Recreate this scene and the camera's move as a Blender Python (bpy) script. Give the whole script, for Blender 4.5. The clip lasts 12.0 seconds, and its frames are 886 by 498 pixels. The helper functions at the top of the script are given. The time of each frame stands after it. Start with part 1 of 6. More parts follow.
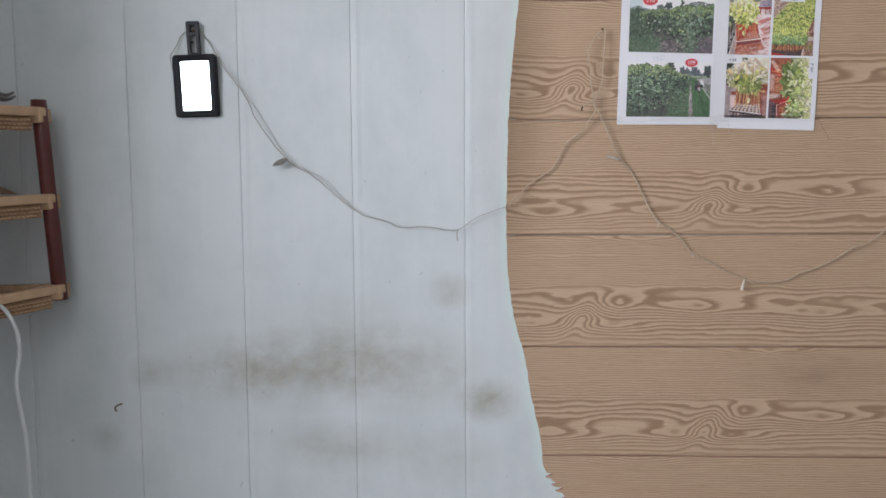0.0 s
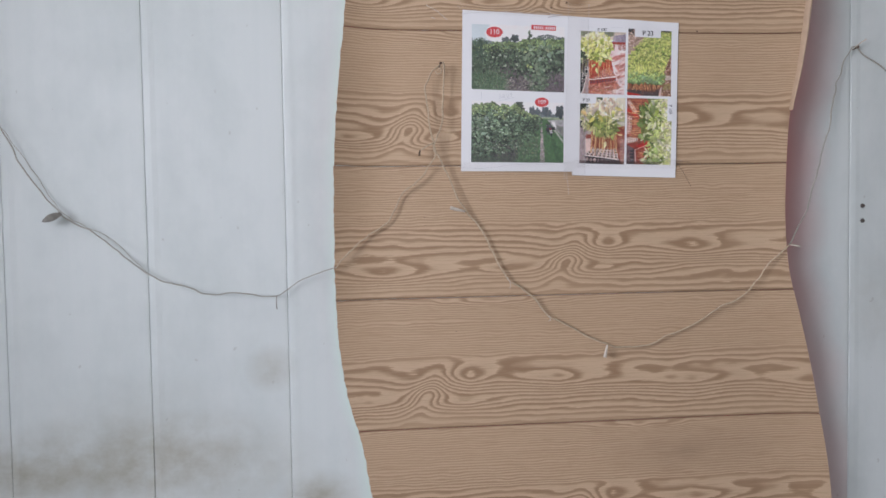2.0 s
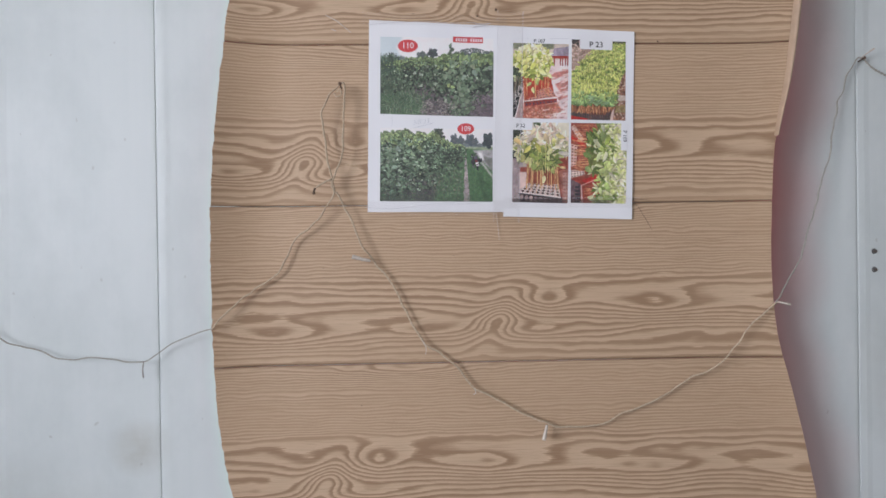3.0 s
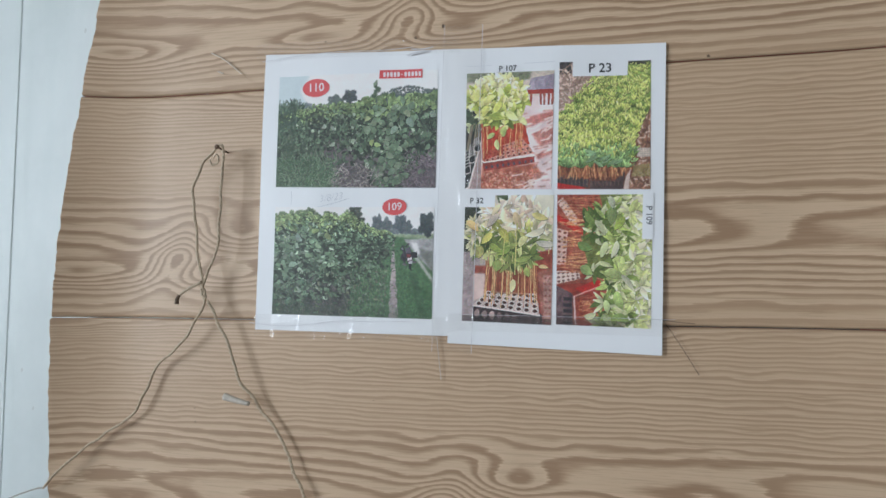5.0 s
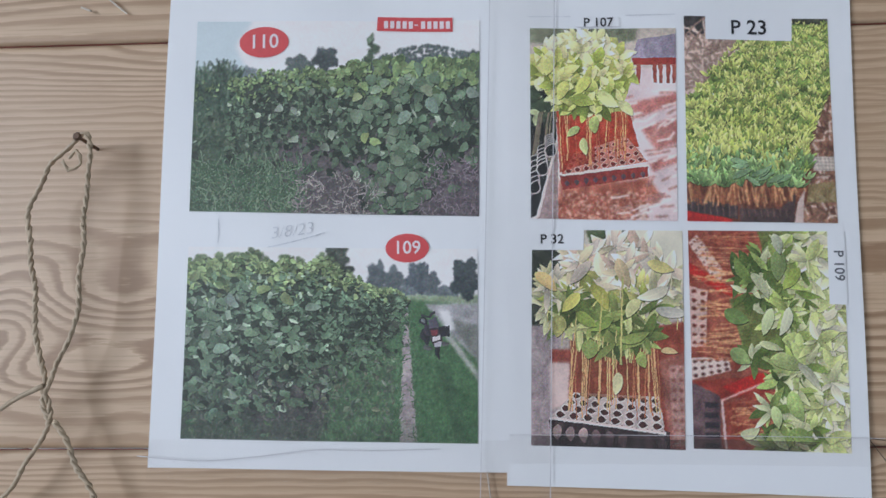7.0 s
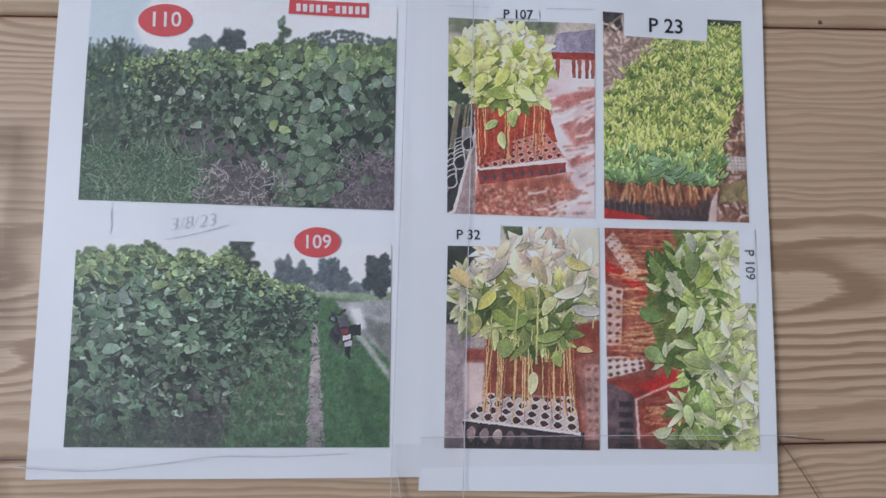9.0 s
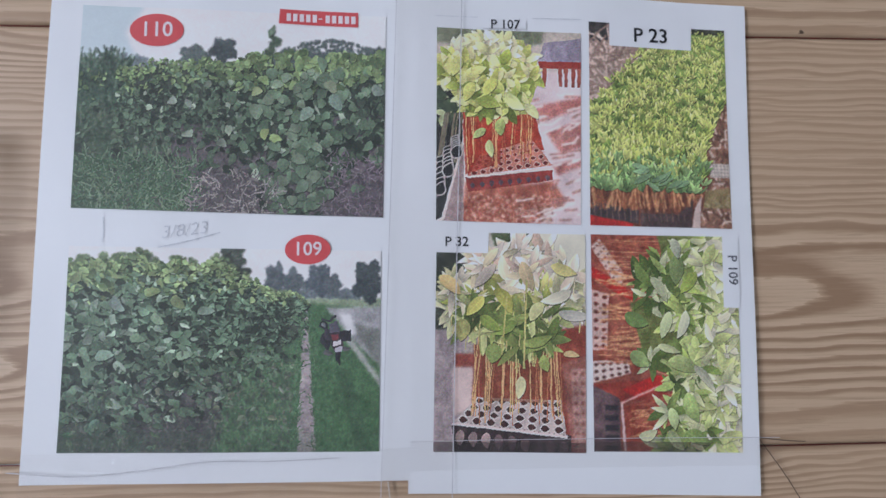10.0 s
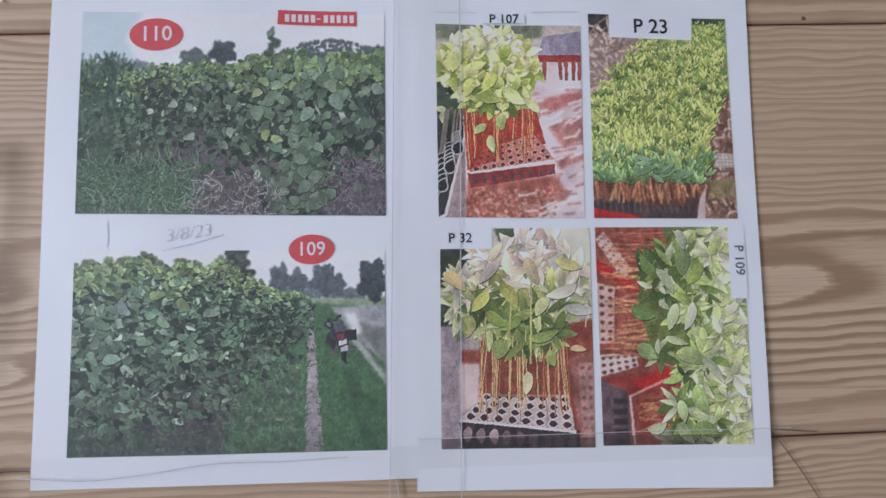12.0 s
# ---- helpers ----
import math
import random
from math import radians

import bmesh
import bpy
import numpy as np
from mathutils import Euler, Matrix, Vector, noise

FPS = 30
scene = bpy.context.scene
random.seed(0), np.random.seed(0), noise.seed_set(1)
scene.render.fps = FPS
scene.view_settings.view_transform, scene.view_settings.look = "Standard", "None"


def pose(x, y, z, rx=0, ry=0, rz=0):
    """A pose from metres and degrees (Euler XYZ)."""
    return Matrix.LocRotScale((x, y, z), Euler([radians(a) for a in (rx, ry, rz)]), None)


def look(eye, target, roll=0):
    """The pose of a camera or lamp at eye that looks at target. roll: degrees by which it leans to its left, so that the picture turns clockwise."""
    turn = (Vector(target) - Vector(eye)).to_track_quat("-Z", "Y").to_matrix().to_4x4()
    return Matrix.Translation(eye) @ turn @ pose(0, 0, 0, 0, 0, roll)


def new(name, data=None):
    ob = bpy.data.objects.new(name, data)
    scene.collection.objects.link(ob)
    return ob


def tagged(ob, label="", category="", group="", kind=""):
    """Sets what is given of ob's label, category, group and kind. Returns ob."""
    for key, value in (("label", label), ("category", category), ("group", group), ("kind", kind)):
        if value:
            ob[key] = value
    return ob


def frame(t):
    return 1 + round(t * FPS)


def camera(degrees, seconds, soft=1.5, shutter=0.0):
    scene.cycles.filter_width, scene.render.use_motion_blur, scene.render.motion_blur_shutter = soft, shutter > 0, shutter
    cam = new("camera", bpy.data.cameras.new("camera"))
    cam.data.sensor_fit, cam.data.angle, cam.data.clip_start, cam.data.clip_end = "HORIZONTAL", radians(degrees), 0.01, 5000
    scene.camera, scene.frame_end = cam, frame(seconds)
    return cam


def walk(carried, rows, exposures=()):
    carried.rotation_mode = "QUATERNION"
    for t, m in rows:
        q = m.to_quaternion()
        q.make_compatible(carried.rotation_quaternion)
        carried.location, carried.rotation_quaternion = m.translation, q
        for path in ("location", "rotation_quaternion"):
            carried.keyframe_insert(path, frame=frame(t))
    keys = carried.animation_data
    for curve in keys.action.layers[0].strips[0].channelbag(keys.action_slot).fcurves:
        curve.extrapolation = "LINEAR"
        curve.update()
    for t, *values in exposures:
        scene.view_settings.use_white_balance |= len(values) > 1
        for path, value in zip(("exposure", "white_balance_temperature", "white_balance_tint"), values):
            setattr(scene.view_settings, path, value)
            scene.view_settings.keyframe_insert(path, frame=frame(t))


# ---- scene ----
# ---- camera ----
cam = camera(67.4, 12.0, 1.6)
PATH = [
    (0, (0.0899, -1.4798, 1.4347), (0.0214, 0.6516, 1.2625), -0.3),
    (0.5, (0.1412, -1.4638, 1.4647), (0.2493, 0.6677, 1.3074), -0.8),
    (1, (0.1819, -1.4445, 1.4797), (0.3766, 0.6827, 1.3566), -0.9),
    (1.5, (0.2108, -1.406, 1.4765), (0.4045, 0.7233, 1.3759), -1.0),
    (2, (0.2718, -1.2626, 1.4861), (0.4655, 0.8678, 1.4069), -0.9),
    (2.5, (0.3884, -1.1353, 1.5086), (0.5382, 0.9994, 1.4818), -1.2),
    (3, (0.5061, -1.0572, 1.5321), (0.5789, 1.0818, 1.5214), -0.8),
    (3.2, (0.596, -1.0293, 1.5407), (0.627, 1.1096, 1.5524), -0.5),
    (5, (0.7854, -0.6634, 1.6305), (0.306, 1.4177, 1.7632), 0.3),
    (5.5, (0.7843, -0.5585, 1.6402), (0.3167, 1.5194, 1.851), 0.7),
    (6, (0.7158, -0.4804, 1.6541), (0.3478, 1.6168, 1.8713), -0.0),
    (6.5, (0.642, -0.4141, 1.6765), (0.4547, 1.7066, 1.8938), -0.5),
    (7, (0.6185, -0.4034, 1.6776), (0.5339, 1.7248, 1.8831), -0.6),
    (9, (0.6324, -0.3873, 1.6744), (0.749, 1.7388, 1.8884), -0.5),
    (9.5, (0.6345, -0.3841, 1.6744), (0.7811, 1.7398, 1.8852), -0.5),
    (10, (0.6345, -0.3938, 1.6776), (0.7736, 1.7313, 1.8916), -0.7),
    (10.5, (0.6388, -0.398, 1.6765), (0.764, 1.727, 1.8927), -1.1),
    (11, (0.6388, -0.3991, 1.6776), (0.7501, 1.727, 1.8938), -1.5),
    (11.5, (0.6356, -0.3927, 1.6744), (0.7447, 1.7334, 1.8938), -1.7),
    (12, (0.6377, -0.3927, 1.6755), (0.7479, 1.7345, 1.8916), -2.0),
]

EXPOSURES = [(0.0, 0.0, 6320, 18), (2.0, 0.03, 6320, 19), (3.2, 0.05, 6280, 18), (5.0, 0.0, 5980, 8), (7.0, -0.08, 5830, 12), (12.0, -0.12, 5800, 17)]
walk(cam, [(t, look(eye, target, roll)) for t, eye, target, roll in PATH], EXPOSURES)

# ---- world and light ----
world = bpy.data.worlds.new("world")
scene.world = world
world.use_nodes = True
wn = world.node_tree.nodes
sky = wn.new("ShaderNodeTexSky")
sky.sky_type = "NISHITA"
sky.sun_disc = False
sky.sun_elevation, sky.sun_rotation = radians(38), radians(250)
wn["Background"].inputs["Strength"].default_value = 0.1
world.node_tree.links.new(sky.outputs["Color"], wn["Background"].inputs["Color"])


def window_light(name, m, w, h, watts, color):
    data = bpy.data.lights.new(name, "AREA")
    data.shape, data.size, data.size_y, data.energy, data.color = "RECTANGLE", w, h, watts, color
    ob = new(name, data)
    ob.matrix_world = m
    return ob


# daylight through the west wall's window, and added fill at an unseen south doorway
window_light("window_daylight", pose(-1.68, -2.25, 1.95, 0, -90, 0), 1.0, 1.65, 84, (0.90, 0.955, 1.0))
window_light("door_fill", pose(0.35, -3.62, 1.05, 90, 0, 0), 0.9, 2.0, 3.5, (0.92, 0.965, 1.0))


# ---- materials ----
class Nodes:
    """Short forms for building a node material."""

    def __init__(self, name):
        self.mat = bpy.data.materials.new(name)
        self.mat.use_nodes = True
        self.tree = self.mat.node_tree
        self.bsdf = self.tree.nodes["Principled BSDF"]

    def link(self, a, b):
        self.tree.links.new(a, b)

    def put(self, socket, value):
        if isinstance(value, bpy.types.NodeSocket):
            self.link(value, socket)
        else:
            socket.default_value = value

    def set(self, **kw):
        for k, v in kw.items():
            k = k.replace("_", " ")
            if k == "Base Color" and isinstance(v, tuple):
                v = (*v, 1)
            self.put(self.bsdf.inputs[k], v)
        return self

    def math(self, op, a, b=0.0, c=0.0, clamp=False):
        n = self.tree.nodes.new("ShaderNodeMath")
        n.operation, n.use_clamp = op, clamp
        for i, v in enumerate((a, b, c)):
            self.put(n.inputs[i], v)
        return n.outputs[0]

    def mix(self, f, a, b, mode="MIX"):
        n = self.tree.nodes.new("ShaderNodeMix")
        n.data_type, n.blend_type = "RGBA", mode
        self.put(n.inputs[0], f)
        for i, v in ((6, a), (7, b)):
            self.put(n.inputs[i], (*v, 1) if isinstance(v, tuple) else v)
        return n.outputs[2]

    def position(self, scale=(1, 1, 1), shift=(0, 0, 0), local=False):
        if local:
            src = self.tree.nodes.new("ShaderNodeTexCoord").outputs["Object"]
        else:
            src = self.tree.nodes.new("ShaderNodeNewGeometry").outputs["Position"]
        m = self.tree.nodes.new("ShaderNodeMapping")
        m.vector_type = "POINT"
        m.inputs["Scale"].default_value = scale
        m.inputs["Location"].default_value = shift
        self.link(src, m.inputs["Vector"])
        return m.outputs[0]

    def noise(self, vec, scale=1.0, detail=3.0, rough=0.5, distortion=0.0):
        n = self.tree.nodes.new("ShaderNodeTexNoise")
        self.link(vec, n.inputs["Vector"])
        n.inputs["Scale"].default_value, n.inputs["Detail"].default_value = scale, detail
        n.inputs["Roughness"].default_value, n.inputs["Distortion"].default_value = rough, distortion
        return n.outputs[0]

    def ramp(self, f, stops):
        n = self.tree.nodes.new("ShaderNodeValToRGB")
        el = n.color_ramp.elements
        while len(el) < len(stops):
            el.new(0.5)
        for e, (p, c) in zip(el, stops):
            e.position, e.color = p, (*c, 1) if isinstance(c, tuple) else (c, c, c, 1)
        self.put(n.inputs[0], f)
        return n.outputs[0]

    def attr(self, name):
        n = self.tree.nodes.new("ShaderNodeAttribute")
        n.attribute_name = name
        return n

    def bump(self, height, strength=0.2, distance=0.001):
        n = self.tree.nodes.new("ShaderNodeBump")
        n.inputs["Strength"].default_value, n.inputs["Distance"].default_value = strength, distance
        self.link(height, n.inputs["Height"])
        self.link(n.outputs[0], self.bsdf.inputs["Normal"])

    def random(self):
        return self.tree.nodes.new("ShaderNodeObjectInfo").outputs["Random"]

    def spot(self, x, z, rx, rz):
        """1 in the middle of a soft round patch on the wall, 0 outside it."""
        v = self.position((1 / rx, 0, 1 / rz), (-x / rx, 0, -z / rz))
        n = self.tree.nodes.new("ShaderNodeVectorMath")
        n.operation = "LENGTH"
        self.link(v, n.inputs[0])
        return self.math("SMOOTH_MIN", self.math("SUBTRACT", 1.0, n.outputs["Value"], clamp=True), 1.0, 0.1)


def plain(name, color, rough=0.5, metal=0.0, grain=0.12, scale=60.0, bump=0.15):
    """A plain material with two scales of slight unevenness."""
    n = Nodes(name)
    p = n.position(local=True)
    a, b = n.noise(p, scale, 4.0), n.noise(p, scale * 0.12, 2.0)
    f = n.math("MULTIPLY", n.math("ADD", a, b), 0.5)
    dark = tuple(c * (1 - grain) for c in color)
    light = tuple(min(1.0, c * (1 + grain)) for c in color)
    col = n.ramp(f, [(0.3, dark), (0.7, light)])
    n.set(Base_Color=col, Roughness=rough, Metallic=metal)
    n.bump(a, bump, 0.0006)
    return n.mat


def wall_panel_material():
    n = Nodes("white_pvc_panel")
    streak = n.noise(n.position((38, 1, 1.6)), 1.0, 5.0, 0.6)
    blot = n.noise(n.position((5.5, 1, 4.0)), 1.0, 5.0, 0.62)
    fine = n.noise(n.position((160, 160, 12)), 1.0, 3.0)
    col = n.mix(streak, (0.65, 0.70, 0.685), (0.725, 0.755, 0.742))
    col = n.mix(n.math("MULTIPLY", n.math("SUBTRACT", blot, 0.44, clamp=True), 2.8, clamp=True), col, (0.565, 0.615, 0.60))
    # old damp stains with blotchy edges
    grime = n.noise(n.position((13, 1, 17)), 1.0, 5.0, 0.65)
    total = None
    for x, z, rx, rz, k in ((-0.635, 1.03, 0.06, 0.05, 0.75), (-0.45, 1.04, 0.17, 0.095, 0.75), (-0.28, 1.04, 0.22, 0.11, 0.75),
                            (-0.07, 1.04, 0.24, 0.115, 0.7), (0.145, 0.968, 0.085, 0.06, 1.15), (-0.2, 0.86, 0.20, 0.07, 0.6),
                            (0.06, 1.22, 0.055, 0.05, 0.7), (-0.18, 1.11, 0.22, 0.12, 0.35), (0.05, 0.83, 0.14, 0.08, 0.35),
                            (1.42, 1.30, 0.20, 0.16, 0.4), (1.5, 1.55, 0.16, 0.12, 0.35), (-0.75, 0.87, 0.05, 0.05, 0.5)):
        s = n.math("MULTIPLY", n.spot(x, z, rx, rz), k)
        total = s if total is None else n.math("ADD", total, s)
    dirt = n.math("MULTIPLY", total, n.math("MULTIPLY_ADD", grime, 2.3, -0.45), clamp=True)
    col = n.mix(n.math("MULTIPLY", dirt, 0.9), col, (0.37, 0.345, 0.265))
    speck = n.math("GREATER_THAN", n.noise(n.position((55, 1, 40)), 1.0, 2.0), 0.735)
    col = n.mix(n.math("MULTIPLY", speck, 0.35), col, (0.38, 0.37, 0.33))
    # red bounce light painted in and mint paint left, along the cladding's cut lines
    col = n.mix(n.attr("red_bounce").outputs["Fac"], col, (0.68, 0.20, 0.18))
    col = n.mix(n.attr("mint").outputs["Fac"], col, (0.70, 0.86, 0.79))
    n.set(Base_Color=col, Roughness=n.math("MULTIPLY_ADD", fine, 0.2, 0.38))
    n.bump(n.math("ADD", streak, n.math("MULTIPLY", blot, 2.0)), 0.25, 0.0008)
    return n


def wood_material():
    n = Nodes("printed_wood_panel")
    ring, edge, bold = n.attr("ring").outputs["Fac"], n.attr("edge").outputs["Fac"], n.attr("bold").outputs["Fac"]
    wob = n.noise(n.position((7, 1, 120)), 1.0, 3.0, 0.6)
    fib = n.noise(n.position((9, 1, 420)), 1.0, 4.0, 0.65)
    pore = n.noise(n.position((20, 1, 800)), 1.0, 2.0, 0.5)
    woolly = n.noise(n.position((40, 1, 600), (7.1, 0, 2.3)), 1.0, 2.0, 0.6)
    r = n.math("FRACT", n.math("ADD", n.math("ADD", ring, n.math("MULTIPLY", wob, 0.45)), n.math("MULTIPLY", woolly, 0.36)))
    # pale early wood that deepens slowly into a narrow band of brown late wood
    late = n.math("MULTIPLY", n.math("DIVIDE", n.math("SUBTRACT", r, 0.42), 0.28, clamp=True), n.math("DIVIDE", n.math("SUBTRACT", 1.0, r), 0.10, clamp=True), clamp=True)
    col = n.mix(r, (0.660, 0.480, 0.323), (0.552, 0.377, 0.237))
    col = n.mix(n.math("MULTIPLY", late, n.math("MULTIPLY_ADD", bold, 0.32, 0.62)), col, (0.315, 0.187, 0.106))
    # straight-grained zones: fainter rings under fine streaks
    faint = n.noise(n.position((2.2, 1, 26)), 1.0, 3.0, 0.6)
    plainness = n.math("MULTIPLY", n.math("SUBTRACT", 1.0, bold), n.math("MULTIPLY_ADD", faint, 0.95, -0.08), clamp=True)
    col = n.mix(plainness, col, (0.526, 0.361, 0.228))
    col = n.mix(n.math("MULTIPLY", n.math("SUBTRACT", fib, 0.50, clamp=True), 3.0, clamp=True), col, (0.401, 0.257, 0.152))
    light = n.noise(n.position((4, 1, 260), (3.3, 0, 1.7)), 1.0, 3.0, 0.6)
    col = n.mix(n.math("MULTIPLY", n.math("SUBTRACT", light, 0.53, clamp=True), 1.3, clamp=True), col, (0.652, 0.472, 0.318))
    col = n.mix(n.math("MULTIPLY", n.math("GREATER_THAN", pore, 0.62), 0.28), col, (0.311, 0.197, 0.118))
    tone = n.noise(n.position((2.5, 1, 9)), 1.0, 3.0, 0.5)
    col = n.mix(n.math("MULTIPLY", tone, 0.22), col, (0.470, 0.314, 0.195))
    stain = n.math("MULTIPLY", n.spot(0.87, 1.03, 0.2, 0.06), n.noise(n.position((16, 1, 22)), 1.0, 4.0), clamp=True)
    col = n.mix(n.math("MULTIPLY", stain, 0.7), col, (0.27, 0.18, 0.115))
    col = n.mix(n.math("MULTIPLY", edge, 0.55), col, (0.20, 0.125, 0.075))
    n.set(Base_Color=col, Roughness=n.math("MULTIPLY_ADD", fib, 0.2, 0.38))
    n.bump(fib, 0.10, 0.0003)
    return n.mat


def print_material():
    n = Nodes("photo_print_ink")
    c = n.attr("ink").outputs["Color"]
    grain = n.noise(n.position((2600, 1, 2600)), 1.0, 1.0)
    n.set(Base_Color=n.mix(n.math("MULTIPLY", grain, 0.10), c, (0.5, 0.5, 0.52)), Roughness=0.5, Specular_IOR_Level=0.3)
    return n.mat


def paper_material():
    n = Nodes("white_copier_paper")
    crease = n.noise(n.position((14, 1, 6)), 1.0, 4.0, 0.55)
    fine = n.noise(n.position((900, 1, 900)), 1.0, 2.0)
    col = n.mix(crease, (0.835, 0.83, 0.850), (0.905, 0.90, 0.912))
    n.set(Base_Color=n.mix(n.math("MULTIPLY", fine, 0.08), col, (0.7, 0.7, 0.74)), Roughness=0.42)
    n.bump(crease, 0.35, 0.003)
    return n.mat


def tape_material():
    n = Nodes("clear_sticky_tape")
    out = n.tree.nodes["Material Output"]
    clear, gloss, mixer = (n.tree.nodes.new(k) for k in ("ShaderNodeBsdfTransparent", "ShaderNodeBsdfGlossy", "ShaderNodeMixShader"))
    clear.inputs["Color"].default_value = (0.975, 0.97, 0.965, 1)
    gloss.inputs["Roughness"].default_value = 0.13
    f = n.noise(n.position((60, 1, 25)), 1.0, 3.0)
    n.put(mixer.inputs[0], n.math("MULTIPLY", f, 0.07))
    n.link(clear.outputs[0], mixer.inputs[1])
    n.link(gloss.outputs[0], mixer.inputs[2])
    n.link(mixer.outputs[0], out.inputs["Surface"])
    b = n.tree.nodes.new("ShaderNodeBump")
    b.inputs["Strength"].default_value, b.inputs["Distance"].default_value = 0.9, 0.006
    n.link(f, b.inputs["Height"])
    n.link(b.outputs[0], gloss.inputs["Normal"])
    return n.mat


def twine_material(name, dark, light):
    n = Nodes(name)
    a = n.noise(n.position((300, 300, 300)), 1.0, 3.0)
    b = n.noise(n.position((30, 30, 30)), 1.0, 2.0)
    col = n.mix(a, dark, light)
    col = n.mix(n.math("MULTIPLY", b, 0.35), col, (0.33, 0.25, 0.18))
    n.set(Base_Color=col, Roughness=0.9)
    n.bump(a, 0.1, 0.0002)
    return n.mat


PANEL_NODES = wall_panel_material()
M_PANEL = PANEL_NODES.mat
M_WOOD = wood_material()
M_PRINT = print_material()
M_PAPER = paper_material()
M_TAPE = tape_material()
M_TWINE = twine_material("jute_twine", (0.36, 0.26, 0.17), (0.82, 0.68, 0.50))
# the same twine, greyed to imitate its backlit look on the white panels
M_TWINE_GREY = twine_material("backlit_grey_twine", (0.30, 0.29, 0.25), (0.54, 0.53, 0.47))
M_RED = plain("red_primer_backing", (0.50, 0.16, 0.14), 0.7, 0, 0.2, 30)
M_PLASTER = plain("grey_room_plaster", (0.33, 0.33, 0.32), 0.85, 0, 0.1, 9)
M_CEILING = plain("white_ceiling_paint", (0.74, 0.74, 0.72), 0.9, 0, 0.05, 12)
M_FLOOR = plain("grey_cement_floor", (0.33, 0.31, 0.29), 0.7, 0, 0.2, 7)
M_BLACK = plain("black_plastic", (0.006, 0.007, 0.010), 0.5, 0, 0.2, 80)
M_CANE = plain("pale_cane", (0.55, 0.36, 0.21), 0.5, 0, 0.25, 45)
M_CANE_DARK = plain("woven_cane_shade", (0.36, 0.22, 0.12), 0.6, 0, 0.3, 90)
M_REDWOOD = plain("dark_red_lacquered_wood", (0.125, 0.030, 0.025), 0.35, 0, 0.3, 25)
M_CORD = plain("white_plastic_cord", (0.74, 0.75, 0.73), 0.45, 0, 0.06, 40)
M_STEEL = plain("dull_steel", (0.22, 0.21, 0.20), 0.45, 0.8, 0.3, 120)
M_RUST = plain("rusty_nail_steel", (0.16, 0.10, 0.07), 0.6, 0.5, 0.4, 300)
M_DARK = plain("dark_dirt", (0.13, 0.085, 0.055), 0.8, 0, 0.4, 200)
M_STALK = plain("pale_dry_stalk", (0.62, 0.55, 0.47), 0.75, 0, 0.25, 200)
M_LEAF = plain("grey_dry_leaf", (0.40, 0.38, 0.34), 0.8, 0, 0.3, 150)
M_INK = plain("black_printer_ink", (0.02, 0.02, 0.025), 0.4, 0, 0.2, 300)
M_INK_GREY = plain("faded_printer_ink", (0.13, 0.13, 0.15), 0.4, 0, 0.2, 300)
M_PENCIL = plain("grey_pencil", (0.64, 0.645, 0.68), 0.6, 0, 0.3, 900)
M_LABEL = plain("red_printed_label", (0.68, 0.085, 0.09), 0.4, 0, 0.08, 300)
M_LABEL_TEXT = plain("pale_printed_text", (0.86, 0.74, 0.76), 0.4, 0, 0.05, 300)
M_TAPE_EDGE = plain("grimy_tape_edge", (0.60, 0.58, 0.60), 0.6, 0, 0.2, 300)
M_FRAME = plain("grey_painted_window_frame", (0.30, 0.31, 0.32), 0.5, 0, 0.15, 40)
n = Nodes("mirror_glass")
n.set(Base_Color=n.mix(n.noise(n.position((60, 1, 14)), 1.0, 3.0), (0.40, 0.44, 0.45), (0.56, 0.60, 0.61)), Metallic=1.0, Roughness=n.math("MULTIPLY", n.noise(n.position((40, 1, 9)), 1.0, 3.0), 0.06))
M_MIRROR = n.mat


# ---- building helpers ----
def mesh_of(bm, name, *mats, smooth=False):
    me = bpy.data.meshes.new(name)
    bm.normal_update()
    bm.to_mesh(me)
    bm.free()
    for m in mats:
        me.materials.append(m)
    if smooth:
        me.shade_smooth()
    return me


def part(name, bm, material, parent=None, label="", smooth=False, m=None):
    ob = new(name, mesh_of(bm, name, material, smooth=smooth))
    if parent is not None:
        ob.parent = parent
    if m is not None:
        ob.matrix_local = m
    return tagged(ob, label)


def thing(name, label, category, group="", kind="", at=None):
    ob = new(name)
    ob.empty_display_size = 0.05
    if at is not None:
        ob.matrix_world = at
    return tagged(ob, label, category, group, kind)


def add_box(bm, x0, x1, y0, y1, z0, z1, bevel=0.0, m=None):
    b2 = bmesh.new()
    bmesh.ops.create_cube(b2, size=1)
    for v in b2.verts:
        v.co = Vector(((x0 + x1) / 2 + v.co.x * (x1 - x0), (y0 + y1) / 2 + v.co.y * (y1 - y0), (z0 + z1) / 2 + v.co.z * (z1 - z0)))
    if bevel:
        bmesh.ops.bevel(b2, geom=b2.edges[:], offset=bevel, segments=2, affect="EDGES", profile=0.5)
    if m is not None:
        bmesh.ops.transform(b2, matrix=m, verts=b2.verts)
    tmp = bpy.data.meshes.new("tmp")
    b2.to_mesh(tmp)
    b2.free()
    bm.from_mesh(tmp)
    bpy.data.meshes.remove(tmp)
    return bm


def box(x0, x1, y0, y1, z0, z1, bevel=0.0, m=None):
    return add_box(bmesh.new(), x0, x1, y0, y1, z0, z1, bevel, m)


